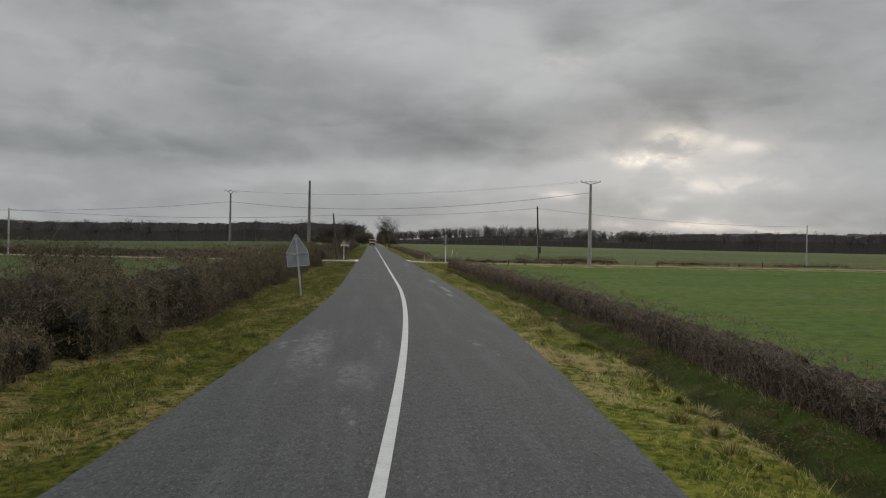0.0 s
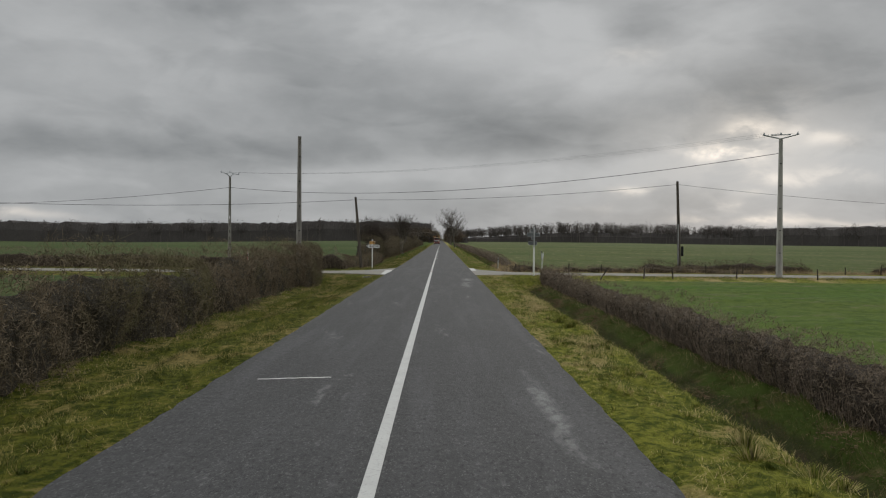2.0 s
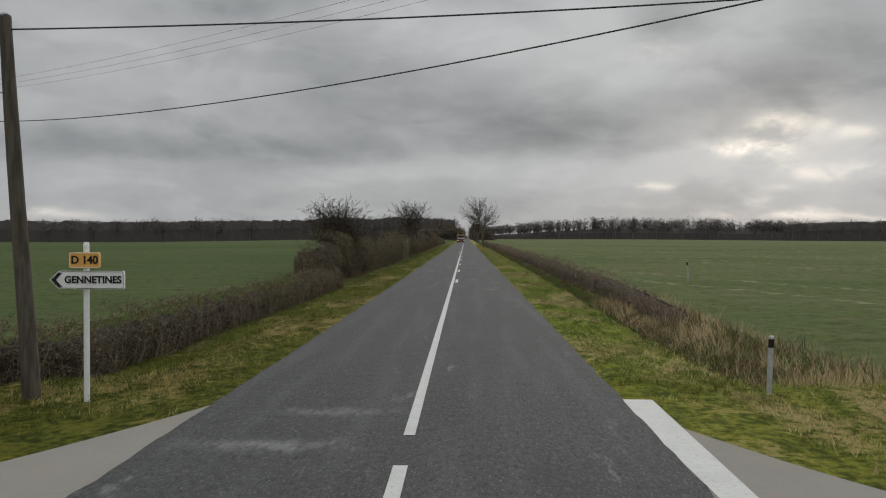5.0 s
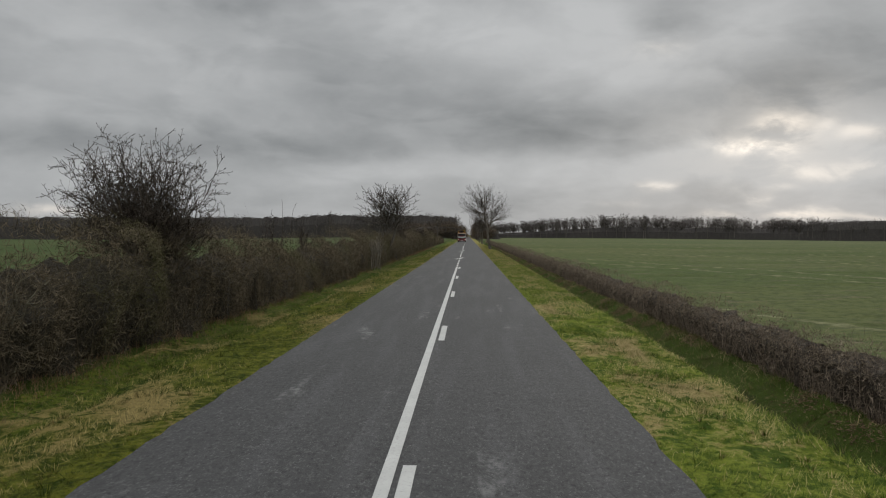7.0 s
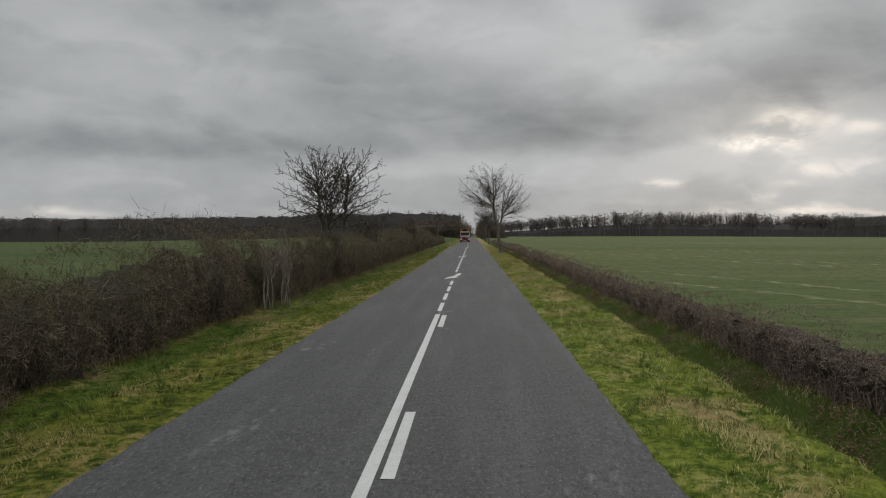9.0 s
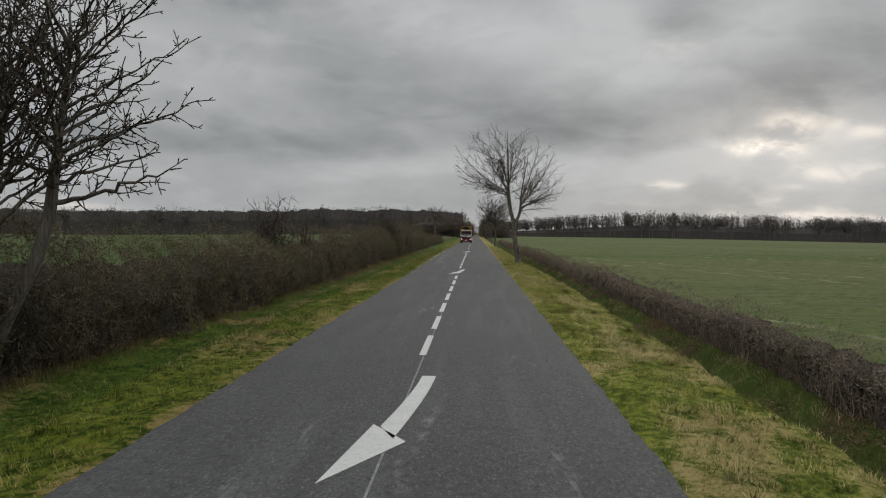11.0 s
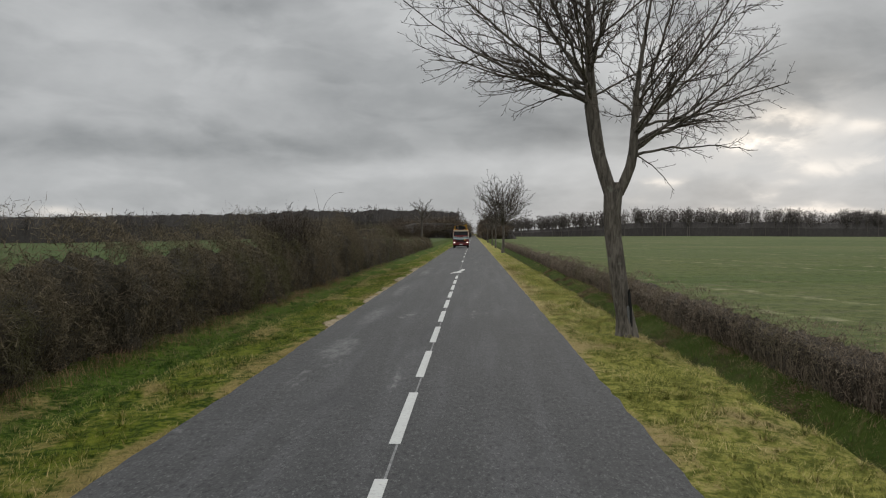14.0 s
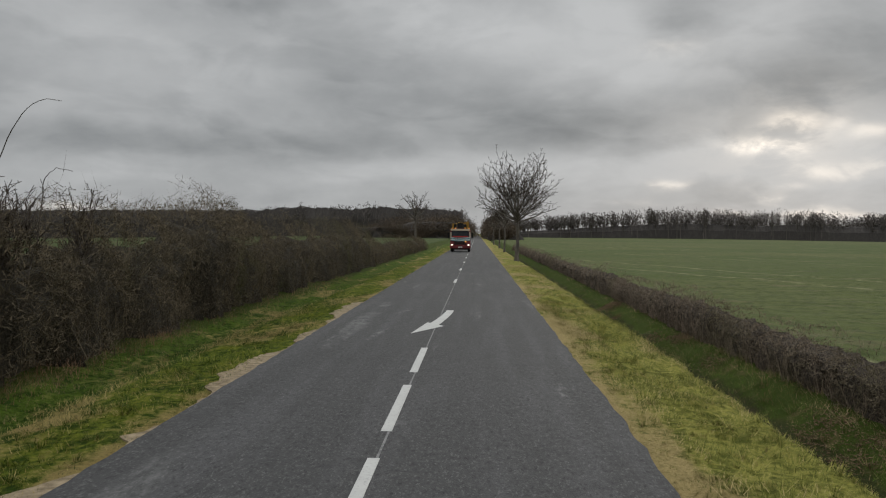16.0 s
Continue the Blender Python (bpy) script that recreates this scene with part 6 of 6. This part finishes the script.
def direction_sign():
    """A white arrow plate with a small orange plate above, on a white post."""
    x, y = -4.66, 101.67
    ob = thing("direction_sign", x, y, float(land(x, y)), "white arrow direction sign under a small orange road-number plate", "road sign")
    up = 0.08
    bm = bmesh.new()
    tube(bm, (0, 0.05, -0.2), (0, 0.05, 2.1 + up), 0.04, 0.04, 12)
    part("post", bm, M_WHITE, ob)
    bm = bmesh.new()
    tube(bm, (0, 0.05, 2.1 + up), (0, 0.05, 2.15 + up), 0.045, 0.03, 12)
    part("post_cap", bm, M_WHITE, ob)
    arrow = rounded([(-0.50, 1.625 + up), (-0.36, 1.75 + up), (0.56, 1.75 + up), (0.56, 1.50 + up), (-0.36, 1.50 + up)], 0.02, 2)
    bm = bmesh.new()
    plate(bm, arrow, 0.03)
    board = part("arrow_plate", bm, M_WHITE, ob, "white arrow plate with black letters")
    rim = [(px * 0.97 + 0.0, (pz - 1.625 - up) * 0.92 + 1.625 + up) for px, pz in arrow]
    part("border", ring_bar(bmesh.new(), rim, 0.0035, -0.016), M_BLACK, board)
    bm = bmesh.new()
    plate(bm, [(-0.47, 1.625 + up), (-0.36, 1.725 + up), (-0.31, 1.725 + up), (-0.40, 1.625 + up), (-0.31, 1.525 + up), (-0.36, 1.525 + up)], 0.004, Matrix.Translation((0, -0.018, 0)))
    part("chevron", bm, M_BLACK, board)
    part("lettering", lettering("GENNETINES", 0.136, M_BLACK), None, board, "", pose(0.12, -0.019, 1.625 + up, 90, 0, 0))
    small = rounded([(-0.22, 1.79 + up), (0.22, 1.79 + up), (0.22, 2.01 + up), (-0.22, 2.01 + up)], 0.03, 3)
    bm = bmesh.new()
    plate(bm, small, 0.025)
    number = part("number_plate", bm, M_ORANGE, ob, "orange road-number plate")
    part("border", ring_bar(bmesh.new(), [(a * 0.95, (b - 1.90 - up) * 0.92 + 1.90 + up) for a, b in small], 0.004, -0.013), M_WHITE, number)
    part("lettering", lettering("D 140", 0.15, M_BLACK), None, number, "", pose(0.0, -0.016, 1.90 + up, 90, 0, 0))


def finger_post():
    """Grey backs of direction plates on a post with a white sleeve."""
    x, y = 6.64, 90.7
    z = float(land(x, y))
    ob = thing("direction_sign", x, y, z, "finger post with grey plate backs and a white sleeve", "road sign")
    up = -z
    bm = bmesh.new()
    tube(bm, (0, 0, -0.3), (0, 0, 1.75 + up), 0.058, 0.055, 14)
    part("sleeve", bm, M_WHITE, ob, "white plastic sleeve")
    bm = bmesh.new()
    tube(bm, (0, 0, 1.7 + up), (0, 0, 3.02 + up), 0.038, 0.038, 12)
    part("post", bm, M_GALV, ob)
    bm = bmesh.new()
    tube(bm, (0, 0, 3.02 + up), (0, 0, 3.08 + up), 0.042, 0.03, 12)
    part("post_cap", bm, M_GALV, ob)
    for name, pts, turn, yy in (("small_plate", [(-0.24, 2.74), (0.10, 2.74), (0.10, 2.92), (-0.24, 2.92)], 8, 0.05),
                                ("arrow_plate", [(-0.46, 2.48), (0.32, 2.46), (0.42, 2.57), (0.32, 2.68), (-0.46, 2.70)], 10, 0.05),
                                ("small_plate", [(-0.17, 2.26), (0.0, 2.26), (0.0, 2.43), (-0.17, 2.43)], 0, 0.04),
                                ("arrow_plate", [(-0.40, 2.04), (-0.33, 2.15), (0.18, 2.15), (0.18, 1.91), (-0.33, 1.91)], -8, 0.05)):
        outline = rounded([(a, b + up) for a, b in pts], 0.02, 2)
        bm = bmesh.new()
        plate(bm, outline, 0.03, pose(0, 0, 0, 0, 0, turn) @ Matrix.Translation((0, yy, 0)))
        board = part(name, bm, M_PLATE, ob)
        bm = ring_bar(bmesh.new(), outline, 0.008, yy - 0.016)
        bmesh.ops.transform(bm, matrix=pose(0, 0, 0, 0, 0, turn), verts=bm.verts)
        part("rim", bm, M_GALV, board)
        mid = sum(b for _, b in pts) / len(pts) + up
        bm = bmesh.new()
        box(bm, 0, 0, mid, 0.11, 0.10, 0.03, 0.006)
        part("clamp", bm, M_GALV, ob)


def stop_sign(x, y, turn):
    """A small octagonal sign that faces the side road, on a thin leaning post."""
    ob = thing("stop_sign", x, y, float(land(x, y)), "grey back of a small octagonal sign on a thin post", "road sign", "stop signs", turn)
    ob.matrix_basis = ob.matrix_basis @ pose(0, 0, 0, 3, 0, 0)
    eight = [(0.37 * cos(pi / 8 + k * pi / 4), 1.10 + 0.37 * sin(pi / 8 + k * pi / 4)) for k in range(8)]
    bm = bmesh.new()
    plate(bm, eight, 0.025)
    board = part("plate", bm, M_SIGN_BACK, ob)
    part("rim", ring_bar(bmesh.new(), eight, 0.012, 0.0), M_WHITE, board, "pale rim")
    bm = bmesh.new()
    plate(bm, [(a * 0.94, 1.10 + (b - 1.10) * 0.94) for a, b in eight], 0.004, Matrix.Translation((0, -0.016, 0)))
    part("face", bm, M_RED, board, "red face")
    bm = bmesh.new()
    tube(bm, (0, 0.05, -0.2), (0, 0.05, 1.3), 0.03, 0.03, 10)
    part("post", bm, M_WHITE, ob)


warning_sign()
direction_sign()
finger_post()
stop_sign(8.02, 97.8, 84)
stop_sign(-11.8, 90.85, -72)


def marker_post(x, y, high, label, tilt=0.0):
    ob = thing("marker_post", x, y, float(land(x, y)), label, "marker post", "marker posts")
    ob.matrix_basis = ob.matrix_basis @ pose(0, 0, 0, 0, tilt, 0)
    bm = bmesh.new()
    tube(bm, (0, 0, -0.15), (0, 0, high), 0.040, 0.036, 12)
    part("shaft", bm, M_GALV, ob)
    bm = bmesh.new()
    tube(bm, (0, 0, high * 0.82), (0, 0, high * 0.97), 0.042, 0.040, 12)
    part("band", bm, M_BLACK, ob)
    bm = bmesh.new()
    tube(bm, (0, 0, high), (0, 0, high + 0.02), 0.038, 0.028, 12)
    part("cap", bm, M_GALV, ob)


marker_post(5.1, 102.6, 0.85, "slim grey marker post with a dark top by the crossroads", 2)
marker_post(12.4, 136.0, 1.1, "white marker post in the field", -3)


def fence_post(x, y, high, tilt, turn):
    z = float(land(x, y))
    ob = thing("fence_post", x, y, z, "weathered grey wooden fence post in rough grass", "fence post", "side road fence posts", turn)
    pts = [(tan(radians(tilt)) * f * high, 0.0, -0.2 + (high + 0.2) * f) for f in np.linspace(0, 1, 5)]
    v, f = lofted(pts, [0.045, 0.045, 0.042, 0.04, 0.028], 8, x * 3)
    part("shaft", mesh_of("shaft", v, f, M_POLE_WOOD, None, True), None, ob)


for k in range(13):
    fence_post(6.0 + 3.3 * k + 0.5 * sin(k * 2.0), 96.9 + 0.2 * cos(k * 3.0), 0.60 + 0.12 * sin(k * 1.7), 5 * sin(k * 2.3), 20 * k)
for x, y, high, tilt in ((10.2, 87.4, 0.75, 38), (13.2, 88.4, 0.65, 4), (15.0, 88.3, 0.7, -6), (19.0, 88.6, 0.7, 5), (24.0, 88.4, 0.7, -3), (29.5, 88.5, 0.7, 6)):
    fence_post(x, y, high, tilt, 0)


def drain_cover():
    x, y = -3.75, 86.6
    ob = thing("drain_cover", x, y, float(land(x, y)) - 0.035, "rusty drain cover in a pale concrete frame on the verge", "drain cover", turn=3)
    fall = math.degrees(atan2(float(land(x + 0.4, y) - land(x - 0.4, y)), 0.8))
    ob.matrix_basis = ob.matrix_basis @ pose(0, 0, -0.01, 0, -fall, 0) @ Matrix.Diagonal((0.62, 0.75, 1, 1))
    for cx, cy, sx, sy in ((0, -0.52, 0.85, 0.10), (0, 0.52, 0.85, 0.10), (-0.40, 0, 0.10, 0.94), (0.40, 0, 0.10, 0.94)):
        part("frame_bar", box(bmesh.new(), cx, cy, 0.02, sx, sy, 0.12, 0.012), M_CONCRETE_DARK, ob)
    part("lid", box(bmesh.new(), 0, 0, 0.015, 0.70, 0.94, 0.06, 0.01), M_RUST, ob, "rusty metal lid")


M_RUST = paint("rusty_iron", speckled((0.10, 0.055, 0.035), (0.20, 0.12, 0.08), 9.0), 0.85, 0.2, (0.4, 0.005))
drain_cover()


# ------------------------------------------------------------------ the lorry
M_TYRE = paint("tyre_rubber", speckled((0.015, 0.015, 0.015), (0.03, 0.03, 0.03), 12.0), 0.85, 0, (0.2, 0.004))
M_YELLOW = paint("yellow_machine_paint", speckled((0.22, 0.12, 0.02), (0.32, 0.19, 0.03), 4.0), 0.5, 0, (0.05, 0.002))
M_CAB = paint("dark_red_cab_paint", speckled((0.11, 0.014, 0.016), (0.16, 0.02, 0.022), 4.0), 0.35, 0, (0.05, 0.002), 0.4)
M_CREAM = paint("cream_cab_paint", speckled((0.42, 0.36, 0.28), (0.52, 0.45, 0.35), 4.0), 0.4, 0, (0.05, 0.002), 0.4)
M_TEAL = paint("teal_paint", speckled((0.14, 0.32, 0.34), (0.20, 0.40, 0.42), 4.0), 0.4, 0, (0.05, 0.002))
M_GLASS = paint("dark_windscreen", speckled((0.02, 0.022, 0.025), (0.03, 0.032, 0.035), 2.0), 0.08, 0, (0.0, 0.001))


def lamp_mat(name, colour, strength):
    m = bpy.data.materials.new(name)
    m.use_nodes = True
    n = Nodes(m.node_tree)
    e = n.node("ShaderNodeEmission")
    e.inputs[0].default_value, e.inputs[1].default_value = (*colour, 1), strength
    n.link(e.outputs[0], n.node("ShaderNodeOutputMaterial").inputs["Surface"])
    return m


M_HEADLAMP = lamp_mat("lit_headlamp", (1.0, 0.90, 0.76), 1.5)
M_AMBER = lamp_mat("lit_amber_lamp", (1.0, 0.42, 0.08), 1.0)


def wheel(ob, x, y, r=0.5, w=0.30):
    bm = bmesh.new()
    bmesh.ops.create_cone(bm, cap_ends=True, segments=24, radius1=r, radius2=r, depth=w, matrix=pose(x, y, r, 0, 90, 0))
    bmesh.ops.bevel(bm, geom=[e for e in bm.edges if e.calc_face_angle(0) > 1.0], offset=0.05, segments=2, affect="EDGES")
    tyre = part("wheel", bm, M_TYRE, ob, "black rubber tyre")
    bm = bmesh.new()
    bmesh.ops.create_cone(bm, cap_ends=True, segments=16, radius1=r * 0.55, radius2=r * 0.45, depth=w + 0.04, matrix=pose(x, y, r, 0, 90, 0))
    part("rim", bm, M_GALV, tyre, "steel rim")


def lorry(x, y):
    ob = thing("lorry", x, y, 0.0, "dark red lorry with lit headlamps carrying yellow machinery", "lorry")
    part("chassis", box(bmesh.new(), 0, 4.2, 0.75, 0.9, 8.0, 0.3, 0.03), M_BLACK, ob)
    bm = bmesh.new()
    box(bm, 0, 1.05, 1.72, 2.42, 2.1, 2.1, 0.12)
    for v in bm.verts:
        if v.co.y < 0.3 and v.co.z > 1.7:
            v.co.y += (v.co.z - 1.7) * 0.16
    cab = part("cab", bm, M_CAB, ob, "dark red painted cab")
    bm = bmesh.new()
    plate(bm, rounded([(-1.05, 1.78), (1.05, 1.78), (1.0, 2.52), (-1.0, 2.52)], 0.1), 0.03, Matrix.Translation((0, -0.012, 0)) @ pose(0, 0.0, 0, 0, 0, 0))
    for v in bm.verts:
        v.co.y += (v.co.z - 1.7) * 0.16
    part("windscreen", bm, M_GLASS, cab, "dark glass windscreen")
    part("dashboard", box(bmesh.new(), 0, 0.01, 1.84, 1.9, 0.04, 0.12, 0.02), M_RED, cab, "red panel low in the windscreen")
    part("sun_visor", box(bmesh.new(), 0, 0.08, 2.62, 2.3, 0.22, 0.22, 0.03), M_CREAM, cab, "cream sun visor")
    for z, mat, high in ((1.70, M_WHITE, 0.05), (1.60, M_TEAL, 0.09), (1.47, M_WHITE, 0.07), (1.37, M_TEAL, 0.07)):
        bm = bmesh.new()
        plate(bm, [(-1.18, z + high), (0.0, z - high * 0.9), (1.18, z + high), (1.18, z), (0.0, z - high * 1.9), (-1.18, z)], 0.02, Matrix.Translation((0, -0.012, 0)))
        part("stripe", bm, mat, cab)
    for side in (-1, 1):
        part("door_pillar", box(bmesh.new(), side * 1.13, 0.0, 2.0, 0.12, 0.10, 0.8, 0.03), M_CREAM, cab)
    for k in range(5):
        part("grille_slat", box(bmesh.new(), 0, -0.015, 0.90 + 0.09 * k, 1.5, 0.04, 0.05, 0.01), M_BLACK, cab)
    part("bumper", box(bmesh.new(), 0, -0.05, 0.62, 2.46, 0.35, 0.38, 0.06), M_CAB, ob, "red front bumper")
    part("skirt", box(bmesh.new(), 0, 0.05, 0.36, 2.2, 0.25, 0.18, 0.03), M_BLACK, ob)
    part("plate_bar", box(bmesh.new(), 0, -0.24, 0.58, 0.5, 0.02, 0.11, 0.004), M_WHITE, ob, "blank white plate")
    for side in (-1, 1):
        part("headlamp", box(bmesh.new(), side * 0.98, -0.16, 0.84, 0.27, 0.16, 0.16, 0.04), M_HEADLAMP, ob, "lit headlamp")
        bm = bmesh.new()
        box(bm, side * 1.42, 0.12, 1.95, 0.22, 0.12, 0.62, 0.04)
        box(bm, side * 1.27, 0.16, 2.22, 0.2, 0.04, 0.04)
        part("mirror", bm, M_BLACK, ob)
        for yy in (1.0, 5.2, 6.5):
            wheel(ob, side * 1.02, yy)
    part("amber_lamp", box(bmesh.new(), 0.62, -0.05, 1.24, 0.20, 0.10, 0.14, 0.03), M_AMBER, ob, "lit amber lamp")
    for x2 in (-1.0, -0.6, 0.55, 1.0):
        part("roof_beacon", box(bmesh.new(), x2, 0.5, 2.83, 0.16, 0.16, 0.10, 0.03), M_AMBER, ob, "lit amber roof beacon")
    part("load_bed", box(bmesh.new(), 0, 5.2, 1.15, 2.4, 6.0, 0.25, 0.03), M_GALV, ob)
    part("headboard", box(bmesh.new(), 0, 2.35, 1.95, 2.35, 0.12, 1.5, 0.03), M_WHITE, ob)
    bm = bmesh.new()
    box(bm, -0.92, 3.2, 2.35, 0.26, 0.5, 2.1, 0.05)
    box(bm, 0.80, 3.0, 2.55, 0.30, 0.5, 2.2, 0.05)
    box(bm, 0.45, 3.2, 3.46, 0.9, 0.3, 0.16, 0.05)
    tube(bm, (-0.95, 3.1, 3.20), (-0.15, 3.3, 3.55), 0.08, 0.07, 10)
    part("loading_crane", bm, M_YELLOW, ob, "folded yellow loading crane")
    bm = bmesh.new()
    box(bm, -0.05, 2.9, 3.1, 0.7, 0.5, 0.72, 0.06)
    box(bm, -0.70, 2.8, 3.1, 0.3, 0.4, 0.55, 0.05)
    box(bm, 0.50, 2.8, 3.0, 0.4, 0.4, 0.5, 0.05)
    tube(bm, (-0.35, 2.7, 3.3), (-0.5, 2.9, 3.7), 0.07, 0.06, 8)
    tube(bm, (0.2, 2.7, 3.4), (0.35, 2.9, 3.66), 0.06, 0.05, 8)
    part("crane_base", bm, M_BLACK, ob)


lorry(-1.02, 380.0)
